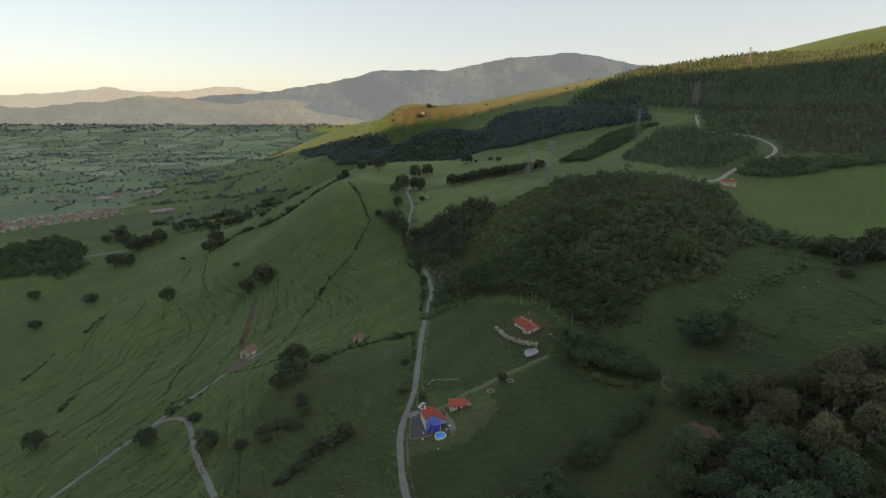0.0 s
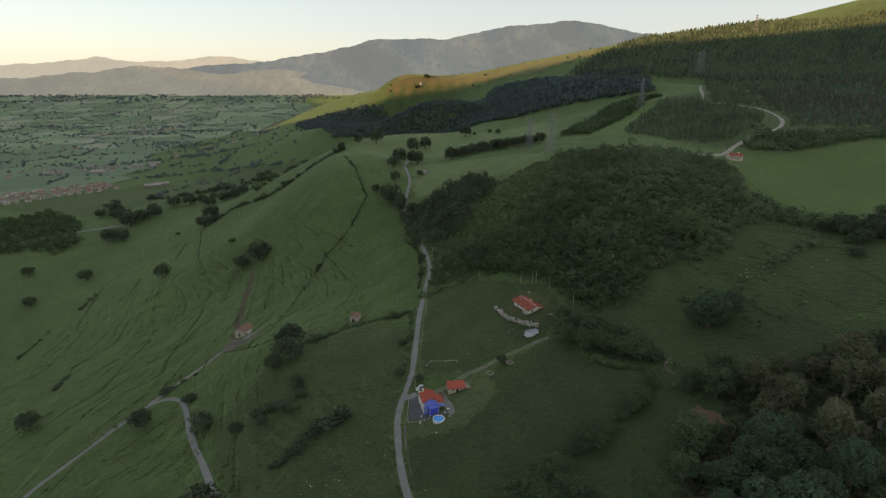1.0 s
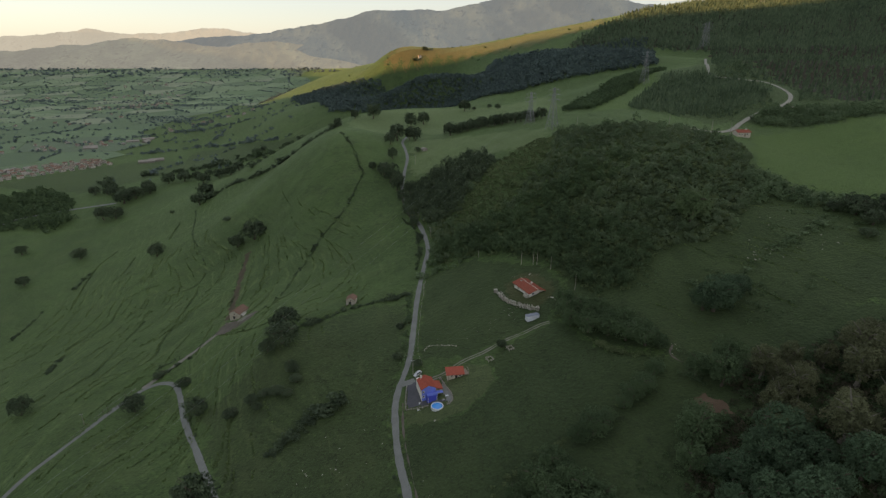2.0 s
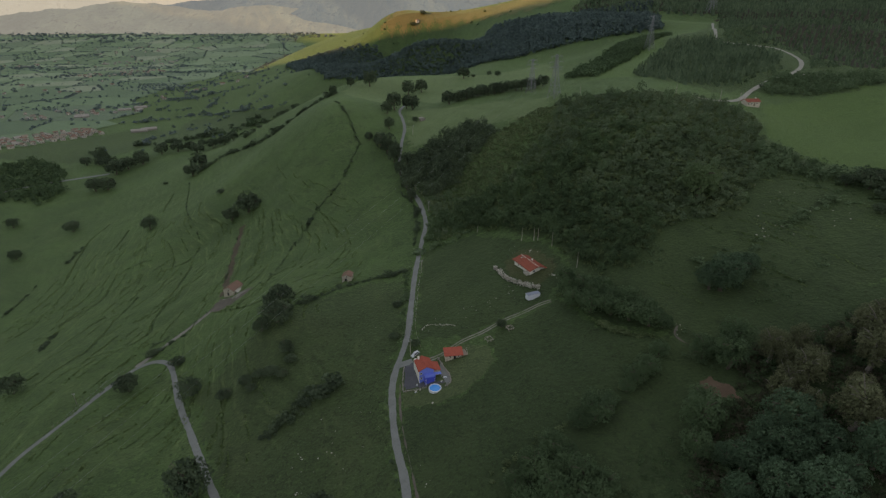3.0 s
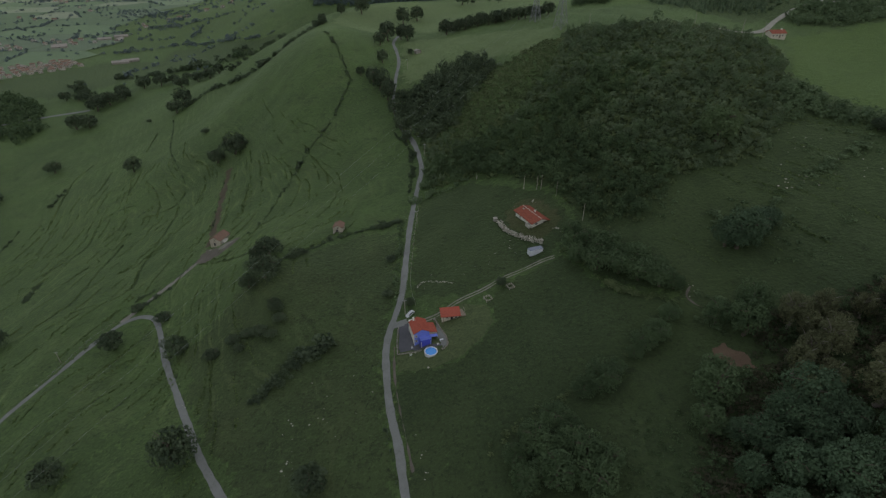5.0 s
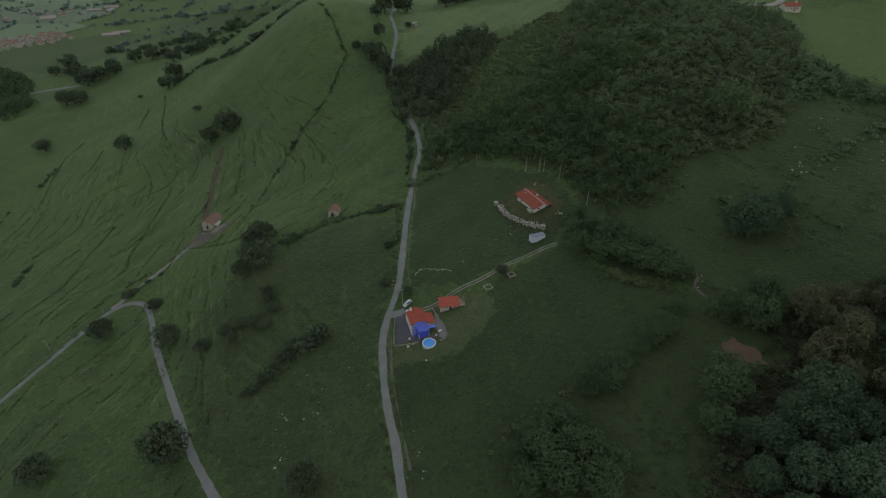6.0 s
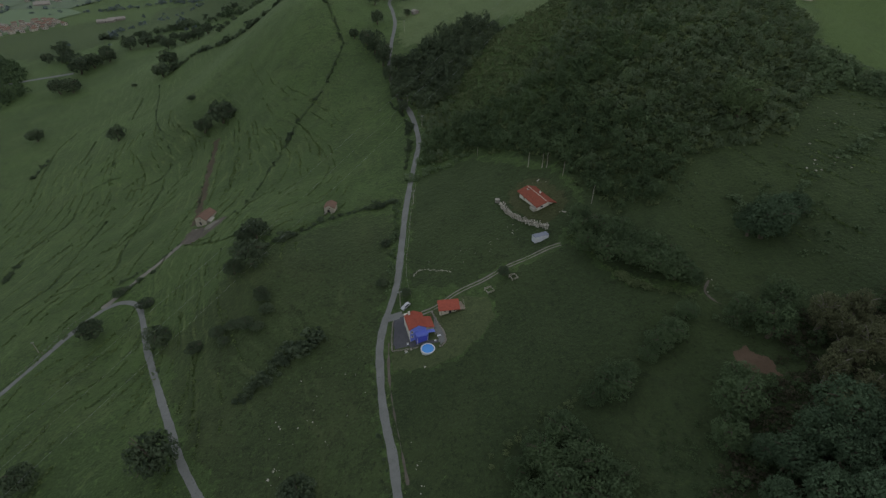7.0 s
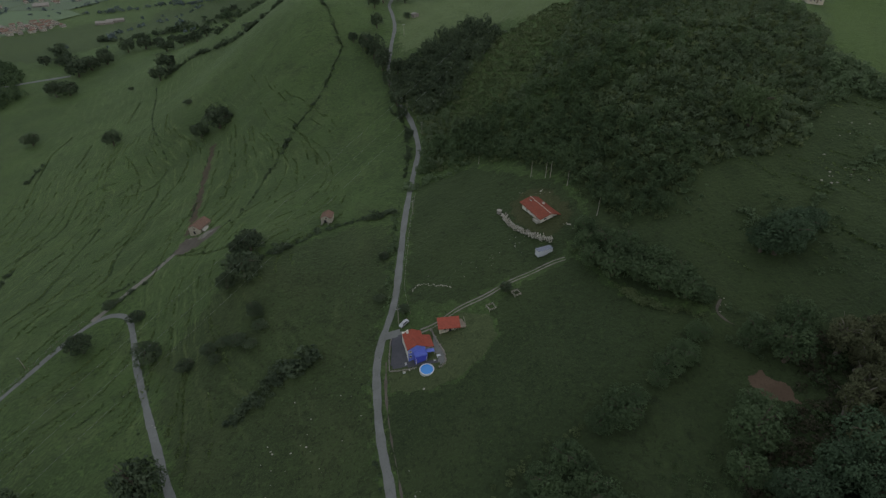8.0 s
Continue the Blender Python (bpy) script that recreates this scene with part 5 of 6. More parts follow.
for s in (-1, 1):
    tile_rows(house, 6.2, 7.6, 4.9, 6.5, ROOF_RED, s)
part("gable_front", prism([(-3.06, -1.5), (3.06, -1.5), (3.06, 4.8), (0, 6.3), (-3.06, 4.8)], -3.88, -3.82), BLUE_WALL, house, "bright blue rendered gable wall")
part("chimney", boxes(((-1.6, 3.2, 6.6), (0.7, 0.7, 1.4)), bevel=0.04), WHITE_WALL, house, "white chimney stack")
part("rear_annex", boxes(((-1.5, 4.6, 1.9), (3.4, 1.6, 6.0)), bevel=0.05), WHITE_WALL, house, "white flat-topped rear block")
for zz in (1.4, 3.7):
    window(house, (-2.3, -3.9, zz), (0.7, 0.9))
window(house, (-3.14, -1.6, 3.5), (0.9, 1.1), "y")
window(house, (-3.14, 1.6, 3.5), (0.9, 1.1), "y")
# projecting blue terrace room
part("terrace_room", boxes(((1.0, -4.95, 1.1), (4.4, 2.3, 3.4)), bevel=0.06), DEEP_BLUE, house, "deep blue terrace enclosure")
part("terrace_floor", boxes(((1.0, -4.98, 2.87), (4.5, 2.42, 0.12)), bevel=0.03), BLUE_WALL, house, "light blue terrace floor")
part("terrace_rail", boxes(((1.0, -6.15, 3.2), (4.5, 0.08, 0.54)), ((-1.21, -5.0, 3.2), (0.08, 2.22, 0.54)), ((3.21, -5.0, 3.2), (0.08, 2.22, 0.54))), BLUE_WALL, house, "blue painted terrace parapet")
for xx in (-0.9, 2.9):
    part("post", boxes(((xx, -6.27, 0.6), (0.14, 0.14, 3.2))), WHITE_WALL, house)
# lean-to on the eastern side
part("lean_to_wall", boxes(((4.7, -0.2, 1.0), (3.0, 5.4, 3.6))), CREAM, house, "cream lean-to wall")
part("lean_to_roof", prism([(3.1, 4.0), (3.1, 4.2), (6.5, 3.2), (6.5, 3.0)], -3.2, 2.9), ROOF_RED, house, "red tiled lean-to roof")
part("awning", prism([(3.4, 2.75), (3.4, 2.83), (6.2, 2.5), (6.2, 2.42)], -4.9, -3.2), BLUE_WALL, house, "blue fabric awning")
for xx in (3.6, 6.1):
    part("post", boxes(((xx, -4.8, 0.9), (0.1, 0.1, 3.2))), METAL, house)
window(house, (5.2, -2.92, 1.5), (1.2, 1.0))

yard_poly = [(-15.3, 217), (-10.4, 216.5), (-7.8, 206), (-4.6, 203.2), (2.6, 203.2), (2.4, 201.4), (-4.2, 201.7), (-13.9, 202.2)]


patch("yard", yard_poly, YARD, "dark asphalt yard before the blue house", 0.7, 0.16, 0.06)
patch("driveway", [(-18.2, 219.5), (-17.8, 215.5), (-13.4, 215.4), (-11.2, 216.4), (-11.4, 218.8), (-14, 219)], LANE, "short asphalt driveway off the lane", 0.7, 0.18, 0.1)


def mixed_stone(name, low, high):
    """Loose stones, each of its own shade."""
    p = Paint(name, 0.95)
    c = p.ramp(p.each(), ((0.0, low), (0.55, tuple((u + v) / 2 for u, v in zip(low, high))), (1.0, high)))
    p.color(p.mix(p.step(p.noise(2.5, 4), 0.45, 0.7), c, tuple(v * 0.6 for v in low)))
    return p.bump(p.noise(9, 3), 0.4, 0.05).mat


def stone_wall(name, line, height, width, stone_mat, label, size=0.45, seed=0, courses=3, spread=0.06):
    """A dry stone wall of separate uneven stones along a line."""
    rng = np.random.RandomState(seed)
    shapes = []
    for k in range(5):
        bm = bmesh.new()
        bmesh.ops.create_icosphere(bm, subdivisions=1, radius=0.5)
        for v in bm.verts:
            v.co *= rng.uniform(0.68, 1.15)
        me = bpy.data.meshes.new("stone")
        bm.to_mesh(me)
        bm.free()
        me.materials.append(stone_mat)
        shapes.append(me)
    c = spline(line, size * 0.95)
    t = np.gradient(c[:, :2], axis=0)
    t /= np.linalg.norm(t, axis=1)[:, None]
    wall = thing(name, c[0, 0], c[0, 1], 0, label, "wall")
    origin = np.array(wall.location)
    made = 0
    for level in range(courses):
        for i in range(len(c)):
            if made >= 299:
                return wall
            s = size * rng.uniform(0.75, 1.25)
            off = rng.normal(0, width * 0.4)
            x, y = c[i, 0] - t[i, 1] * off, c[i, 1] + t[i, 0] * off
            stone = new("stone", shapes[rng.randint(5)])
            stone.parent = wall
            z = float(ground(x, y)) + height * (level + 0.3) / courses + rng.normal(0, spread)
            stone.location = Vector((x, y, z)) - Vector(origin)
            stone.rotation_euler = rng.uniform(0, 6.28, 3)
            stone.scale = (s * 1.25, s, s * 0.8)
            made += 1
    return wall


stone_wall("retaining_wall", [(32.4, 275.5), (33.1, 270.2), (35.8, 264.9), (39.2, 260.5), (42.6, 256.8), (45.9, 253.8), (49.4, 252)], 1.7, 1.5, mixed_stone("white_limestone", (0.30, 0.28, 0.23), (0.66, 0.62, 0.53)), "curved retaining wall of pale loose boulders", 0.78, 1, 7, 0.2)
stone_wall("garden_wall", [(-14.6, 215.5), (-14.8, 209), (-14.4, 202.4)], 0.6, 0.3, STONE, "low stone wall edging the yard", 0.45, 2, 3)
stone_wall("garden_wall", [(-14.2, 201.9), (-9, 201.3), (-4.8, 201.2)], 0.5, 0.25, STONE, "low stone kerb below the yard", 0.42, 3, 3)
stone_wall("terrace_wall", [(0.2, 216.7), (2.6, 211), (5, 205.6), (5.2, 201.4), (3.2, 199.8)], 0.7, 0.35, STONE, "grey stone terrace wall beside the lawn", 0.45, 4, 4)
stone_wall("stone_row", [(-7.4, 238.4), (-6.3, 240.4), (-4.8, 241.6), (-2.4, 241.5), (0.2, 240.2), (2.3, 238.7), (4.5, 238.1), (8, 236)], 0.3, 0.5, PALE_STONE, "broken row of pale stones in the paddock", 0.6, 5, 1)
patch("terrace", [(0.4, 215.5), (4.6, 205.6), (4.9, 201.6), (3.1, 200.2), (2.6, 203.2), (0.6, 208)], LANE, "pale paved terrace between house and lawn", 0.6, 0.2, 0.05)


def pool():
    r = 2.45
    ob = thing("swimming_pool", -1.1, 199.3, 0, "round above-ground pool with white wall and blue water", "pool", z=float(ground(-1.1, 199.3)) - 0.5)
    bm = bmesh.new()
    n = 40
    rings = []
    for rad, z in ((r, -0.6), (r, 1.15), (r + 0.14, 1.17), (r + 0.14, 1.27), (r - 0.2, 1.27), (r - 0.2, 0.5)):
        rings.append([bm.verts.new((math.cos(k * 2 * math.pi / n) * rad, math.sin(k * 2 * math.pi / n) * rad, z)) for k in range(n)])
    for a, b in zip(rings, rings[1:]):
        for k in range(n):
            bm.faces.new((a[k], a[(k + 1) % n], b[(k + 1) % n], b[k]))
    bmesh.ops.recalc_face_normals(bm, faces=bm.faces)
    part("pool_wall", bm, SHEET, ob, "white pool wall with a broad rim")
    bm = bmesh.new()
    bmesh.ops.create_circle(bm, cap_ends=True, segments=n, radius=r - 0.19, matrix=Matrix.Translation((0, 0, 1.08)))
    part("water", bm, WATER, ob, "clear blue pool water")
    for k in range(10):
        ang = k * 0.628
        bm = boxes(((0, 0, 0.25), (0.1, 0.14, 1.9)))
        bm.transform(Matrix.Rotation(ang, 4, "Z") @ Matrix.Translation((r + 0.07, 0, 0)))
        part("upright", bm, SHEET, ob)
    bm = boxes(((r + 0.35, -0.25, 0.6), (0.05, 0.05, 1.9)), ((r + 0.35, 0.25, 0.6), (0.05, 0.05, 1.9)), *[((r + 0.35, 0, 0.2 + 0.35 * k), (0.05, 0.5, 0.05)) for k in range(4)])
    bm.transform(Matrix.Rotation(2.2, 4, "Z"))
    part("ladder", bm, METAL, ob, "galvanised pool ladder")


pool()

# the outbuilding with its porch
annex = thing("outbuilding", 6.7, 216.2, 7, "small outbuilding with a red tiled roof and porch", "outbuilding")
part("wall", boxes(((0, 0.4, 0.4), (7.2, 3.4, 3.7)), bevel=0.03), CREAM, annex, "cream rendered wall")
cover = prism([(-2.5, 2.25), (-2.5, 2.43), (2.7, 3.35), (2.7, 3.17)], -4.1, 4.1)
cover.transform(Matrix.Rotation(radians(90), 4, "Z"))
part("roof", cover, ROOF_RED, annex, "single-pitch red tile roof")
door(annex, (0.4, -1.45, 0.9), (0.95, 2.0), DARK)
window(annex, (-1.6, -1.45, 1.2), (0.9, 0.9))
window(annex, (2.1, -1.45, 1.2), (0.9, 0.9))
for xx in (-3.1, 3.2):
    part("porch_post", boxes(((xx, -2.3, 0.7), (0.14, 0.14, 3.2))), WOOD, annex)
part("porch_beam", boxes(((0, -2.3, 2.2), (6.6, 0.14, 0.16))), WOOD, annex)
deck = thing("timber_deck", 11.6, 217.1, 7, "pale timber deck with a rail beside the outbuilding", "deck")
part("platform", boxes(((0, 0, 0.25), (2.2, 4.6, 0.16))), WOOD, deck)
for xx in (-1, 1):
    for yy in (-2.2, 2.2):
        part("stilt", boxes(((xx, yy, -0.4), (0.14, 0.14, 1.6))), WOOD, deck)
for yy in (-2.4, 0, 2.4):
    part("rail_post", boxes(((1.0, yy, 0.6), (0.1, 0.1, 1.1))), WOOD, deck)
part("rail", boxes(((1.0, 0, 1.1), (0.09, 5.0, 0.1))), PALE_BARK, deck)
part("rail", boxes(((0, -2.5, 1.1), (2.1, 0.09, 0.1))), PALE_BARK, deck)


def sedan():
    car = thing("car", -9.9, 221.2, 41, "small white car parked by the driveway", "car")
    profile = [(-2.0, 0.35), (-1.95, 0.85), (-1.05, 0.98), (-0.45, 1.45), (0.95, 1.47), (1.6, 0.98), (1.98, 0.9), (2.02, 0.4)]
    bm = prism(profile, -0.82, 0.82)
    for v in bm.verts:
        if v.co.z > 1.2:
            v.co.y *= 0.8
    bmesh.ops.bevel(bm, geom=list(bm.edges), offset=0.06, segments=2, affect="EDGES")
    body = part("body", bm, CAR_PAINT, car, "glossy white bodywork")
    bm = prism([(-1.0, 0.99), (-0.47, 1.42), (0.92, 1.43), (1.52, 0.99)], -0.76, 0.76)
    for v in bm.verts:
        v.co.y *= 0.93 if v.co.z > 1.2 else 1.09
        v.co.x *= 1.02
    part("windows", bm, GLASS, body, "dark tinted windows")
    for xx in (-1.25, 1.3):
        for yy in (-0.8, 0.8):
            bm = bmesh.new()
            cyl(bm, (0, 0, -0.11), 0.32, 0.22, 14)
            bm.transform(Matrix.Translation((xx, yy, 0.32)) @ Matrix.Rotation(radians(90), 4, "X"))
            wheel = part("wheel", bm, RUBBER, car)
            bm = bmesh.new()
            cyl(bm, (0, 0, -0.12), 0.19, 0.24, 10)
            bm.transform(Matrix.Translation((xx, yy, 0.32)) @ Matrix.Rotation(radians(90), 4, "X"))
            part("rim", bm, METAL, wheel)
    for yy in (-0.6, 0.6):
        part("headlight", boxes(((-1.97, yy, 0.75), (0.08, 0.34, 0.16))), SHEET, car)
        part("tail_light", boxes(((2.0, yy, 0.78), (0.06, 0.3, 0.16))), RED_PLASTIC, car)
    tilt = float(ground(-8.6, 222.3) - ground(-11.2, 220.1)) / 3.4
    car.rotation_euler[1] = -math.atan(tilt)
    car.location.z += 0.05


sedan()

# garden table and chairs, bins and pots by the house
for x, y, w, h, mat, name, label in ((3.0, 204.6, 1.3, 0.75, SHEET, "garden_table", "white garden table on the terrace"), (1.6, 203.0, 0.7, 0.5, SHEET, "storage_box", "white plastic storage box by the pool"), (-8.6, 203.4, 0.6, 0.9, SHEET, "bin", "pale bin standing on the yard"), (-9.0, 200.4, 0.9, 0.5, SHEET, "planter", "pale planter below the yard wall"), (-7.2, 200.9, 0.6, 0.4, CONCRETE, "planter", "concrete planter below the yard wall"), (-2.0, 192, 0.7, 0.3, PALE_STONE, "boulder", "pale boulder at the lawn's edge")):
    ob = thing(name, x, y, 20, label, name.replace("_", " "))
    if name == "garden_table":
        part("tabletop", boxes(((0, 0, h), (w, 0.8, 0.06)), bevel=0.02), mat, ob)
        for sx in (-1, 1):
            for sy in (-1, 1):
                part("leg", boxes(((sx * w * 0.43, sy * 0.32, h / 2 - 0.1), (0.06, 0.06, h + 0.2))), mat, ob)
    else:
        part("body", boxes(((0, 0, h / 2 - 0.1), (w, w * 0.7, h + 0.2)), bevel=0.06), mat, ob)
        part("lid", boxes(((0, 0, h + 0.03), (w * 1.06, w * 0.76, 0.06)), bevel=0.02), CONCRETE, ob)

# the red-roofed bungalow above the boulder wall
bung = thing("bungalow", 47.5, 271.9, 24, "low white bungalow with a wide red tiled roof", "house", z=float(ground(47.5, 271.9)) - 1.2)
shell, slabs = gable_shell(8.8, 14.6, 2.3, 3.7, WHITE_WALL, 0.95)
part("wall", shell, WHITE_WALL, bung, "white rendered walls")
for s in slabs:
    part("roof", s, ROOF_DULL, bung, "dull red clay tile roof")
ridge_cap(bung, 14.6, 3.7, CREAM, 0.95)
for s in (-1, 1):
    tile_rows(bung, 8.8, 14.6, 2.3, 3.7, ROOF_DULL, s, 0.95, 0.6)
chimney(bung, (2.2, 1.0, 3.4), 0.9)
part("roof_hatch", boxes(((-0.9, 5.6, 3.5), (1.5, 1.1, 0.35)), bevel=0.05), CONCRETE, bung, "grey framed roof hatch")
part("hatch_opening", boxes(((-0.9, 5.6, 3.69), (1.1, 0.75, 0.05))), DARK, bung)
for xx in (-2.2, 2.0):
    window(bung, (xx, -7.36, 1.5), (1.3, 0.9))
for yy in (-4.6, 0.3, 6.2):
    window(bung, (-4.46, yy, 1.5), (1.3, 0.8), "y")
door(bung, (-4.46, 3.4, 1.2), (1.0, 2.1), WOOD, "y")
part("terrace", boxes(((-5.4, -5.6, 0.3), (1.8, 3.0, 1.2)), bevel=0.05), CONCRETE, bung, "low concrete terrace")

cabin = thing("cargo_container", 45.2, 245.8, 22, "white steel storage container on the grass", "container")
part("body", boxes(((0, 0, 1.15), (6.6, 2.5, 2.7)), bevel=0.05), SHEET, cabin, "white steel sheet walls")
for k in range(10):
    part("rib", boxes(((-3.0 + k * 0.66, -1.28, 1.15), (0.12, 0.06, 2.4))), SHEET, cabin)
part("roof", boxes(((0, 0, 2.56), (6.7, 2.6, 0.1))), plain("grey_sheet_roof", (0.21, 0.23, 0.28), 0.6, 0.0, 0.15), cabin, "blue-grey sheet roof")
part("door", boxes(((3.34, 0, 1.1), (0.06, 2.1, 2.3))), SHEET, cabin)
well = thing("stone_tank", 30.6, 278.2, 10, "small round stone water tank", "tank")
bm = bmesh.new()
cyl(bm, (0, 0, -0.6), 1.0, 2.0, 14)
part("wall", bm, STONE, well)
bm = bmesh.new()
cyl(bm, (0, 0, 1.4), 1.15, 0.18, 14)
part("cover", bm, PALE_STONE, well)


def barn(x, y, yaw, w, l, eave, ridge, name, label, ruin=False):
    ob = thing(name, x, y, yaw, label, "barn")
    shell, slabs = gable_shell(w, l, eave, ridge, STONE, 0.3)
    part("wall", shell, BARN_STONE, ob, "rough pale field-stone walls")
    for s in slabs:
        part("roof", s, ROOF_OLD, ob, "weathered brown tile roof")
    ridge_cap(ob, l, ridge, ROOF_OLD, 0.3)
    for s in (-1, 1):
        tile_rows(ob, w, l, eave, ridge, ROOF_OLD, s, 0.3, 0.6)
    door(ob, (-0.4, -l / 2 - 0.04, 0.9), (1.3, 2.0), DARK)
    window(ob, (0.2, -l / 2 - 0.04, eave - 0.1), (0.7, 0.7), "x", WOOD)
    window(ob, (w / 2 + 0.04, 0.6, 1.4), (0.7, 0.8), "y", WOOD)
    return ob


old = barn(-132.6, 328.5, -14, 7.4, 10.2, 3.6, 5.6, "old_barn", "old stone barn with a sagging brown tiled roof")
part("lean_to_wall", boxes(((4.7, -1.6, 0.7), (2.4, 4.2, 3.0))), STONE, old)
part("lean_to_roof", prism([(4.0, 2.9), (3.6, 3.05), (6.2, 2.2), (6.2, 2.05)], -4.0, 0.8), CONCRETE, old, "pale sheet lean-to roof")
patch("barn_yard", [(-141, 322), (-136, 320), (-126, 321.5), (-120, 324), (-118, 317), (-121, 309), (-129, 306), (-137, 304), (-142, 310)], MUD, "trodden brown mud before the old barn", 0.6, 0.1, 0.9)
patch("barn_apron", [(-131, 320), (-124.5, 321), (-121, 319), (-124, 313), (-129, 314)], TRACK, "pale stony apron at the barn's end", 0.5, 0.14, 0.6)
hut = barn(-52.4, 299.8, -5, 5.2, 5.6, 3.0, 4.4, "stone_hut", "small stone field hut with a brown tiled roof")
part("porch_wall", boxes(((-1.8, -4.2, 0.0), (0.5, 2.8, 2.2)), ((1.2, -3.6, -0.2), (0.5, 1.6, 1.6))), STONE, hut, "broken stone yard wall")
upper = thing("hill_house", 216.5, 398.5, 8, "white house with red roof beside the hay meadow", "house")
shell, slabs = gable_shell(6, 10, 2.9, 4.4, WHITE_WALL, 0.4)
for bm in (shell, *slabs):
    bm.transform(Matrix.Rotation(radians(90), 4, "Z"))
part("wall", shell, CREAM, upper)
for s in slabs:
    part("roof", s, ROOF_DULL, upper, "red clay tile roof")
for xx in (-3.6, -1.4, 2.6):
    window(upper, (xx, -3.05, 1.6), (1.0, 1.1))
door(upper, (0.8, -3.05, 1.0), (1.1, 2.1), WOOD)
chimney(upper, (3, 0, 4.6), 1.0)
shed = thing("stone_shed", -15.5, 549, 30, "tiny stone shed in the upper meadow", "shed")
part("wall", boxes(((0, 0, 0.8), (5, 4, 3.2)), bevel=0.1), STONE, shed)
part("roof", prism([(-3, 2.3), (-3, 2.5), (0, 3.4), (3, 2.5), (3, 2.3), (0, 3.2)], -2.4, 2.4), STONE, shed)

# farms and villages of the valley
village_rng = np.random.RandomState(31)
VILLAGE_WALL = plain("weathered_village_render", (0.42, 0.39, 0.34), 0.9, vary=0.35, scale=0.08)
FARMS = []
for w, l, e, rm, wm, name in ((8, 11, 5.0, ROOF_OLD, VILLAGE_WALL, "village_house"), (7, 9, 5.0, ROOF_OLD, VILLAGE_WALL, "village_house"), (9, 13, 4.8, ROOF_OLD, VILLAGE_WALL, "village_house"), (12, 32, 4.2, STONE, STONE, "cow_shed"), (9, 12, 4.6, STONE, VILLAGE_WALL, "village_house"), (8, 10, 5.0, WOOD, VILLAGE_WALL, "village_house")):
    ob = thing(name, -900, 1090, 0, "pale valley house under a clay tile roof", "house", "valley houses")
    shell, slabs = gable_shell(w, l, e, e + w * 0.22, wm, 0.5)
    part("wall", shell, wm, ob)
    for s in slabs:
        part("roof", s, rm, ob)
    for k in (-1, 1):
        window(ob, (k * w * 0.25, -l / 2 - 0.05, e * 0.55), (1.4, 1.8))
        window(ob, (k * (w / 2 + 0.05), 0, e * 0.55), (1.4, 1.8), "y")
    FARMS.append(ob)
tagged(FARMS[3], "long white-roofed cow shed on the valley floor", "shed", "valley sheds")


def settle(n, cx, cy, sx, sy, turn, kinds=(0, 0, 1, 2, 4, 5)):
    """Houses strewn round a centre, none closer than a lane's width."""
    placed = []
    for _ in range(n * 6):
        u, v = village_rng.uniform(-1, 1, 2)
        x = cx + u * sx * math.cos(turn) - v * sy * math.sin(turn)
        y = cy + u * sx * math.sin(turn) + v * sy * math.cos(turn)
        if len(placed) >= n or any((x - a) ** 2 + (y - b) ** 2 < 15**2 for a, b in placed):
            continue
        placed.append((x, y))
        k = kinds[village_rng.randint(len(kinds))]
        yaw = math.degrees(turn) + village_rng.choice([0, 90]) + village_rng.normal(0, 12)
        copy_thing(FARMS[k], pose(x, y, float(ground(x, y)), 0, 0, yaw))


settle(95, -840, 1110, 125, 55, 0.95)
settle(16, -960, 1450, 110, 60, 0.6)
settle(34, -1390, 2480, 170, 90, 0.9)
settle(20, -1600, 2990, 200, 120, 0.5)
settle(22, -1750, 3500, 350, 110, 0.3)
settle(14, -2200, 2900, 260, 160, 0.2)
settle(12, -1500, 1900, 420, 200, 0.4)
settle(8, -700, 1660, 160, 120, 0.2)
settle(6, -1150, 1350, 200, 120, 0.4)
settle(5, -900, 1430, 120, 60, 0.5, (3,))
settle(2, -660, 1207, 20, 10, 0.4, (3,))
settle(4, -2000, 3000, 400, 250, 0.5, (3,))
copy_thing(FARMS[1], pose(-54, 1520, float(ground(-54, 1520)), 0, 0, 20))
for x, y in ((-40, 1535), (-66, 1512)):
    tree("hill_tree", x, y, 8, "deep", "dark tree beside the hilltop farm", "hilltop trees")

# ---- poles, pylons, wires and small things ----


def pole_meshes():
    bm = bmesh.new()
    cyl(bm, (0, 0, -1.0), 0.16, 9.2, 8, 0.11)
    shaft = bpy.data.meshes.new("shaft")
    bm.to_mesh(shaft)
    bm.free()
    shaft.materials.append(PALE_BARK)
    return shaft


SHAFT = pole_meshes()


def utility_pole(x, y, tall=1.0, lean=0.0, arm=True):
    ob = thing("utility_pole", x, y, 15, "pale wooden utility pole beside the lane", "pole", "utility poles")
    new("shaft", SHAFT).parent = ob
    ob.scale = (1, 1, tall)
    ob.rotation_euler[0] = radians(lean)
    if arm:
        part("crossarm", boxes(((0, 0, 7.7), (1.5, 0.12, 0.12))), METAL, ob)
        for xx in (-0.65, 0, 0.65):
            bm = bmesh.new()
            cyl(bm, (xx, 0, 7.75), 0.06, 0.28, 6)
            part("insulator", bm, SHEET, ob)


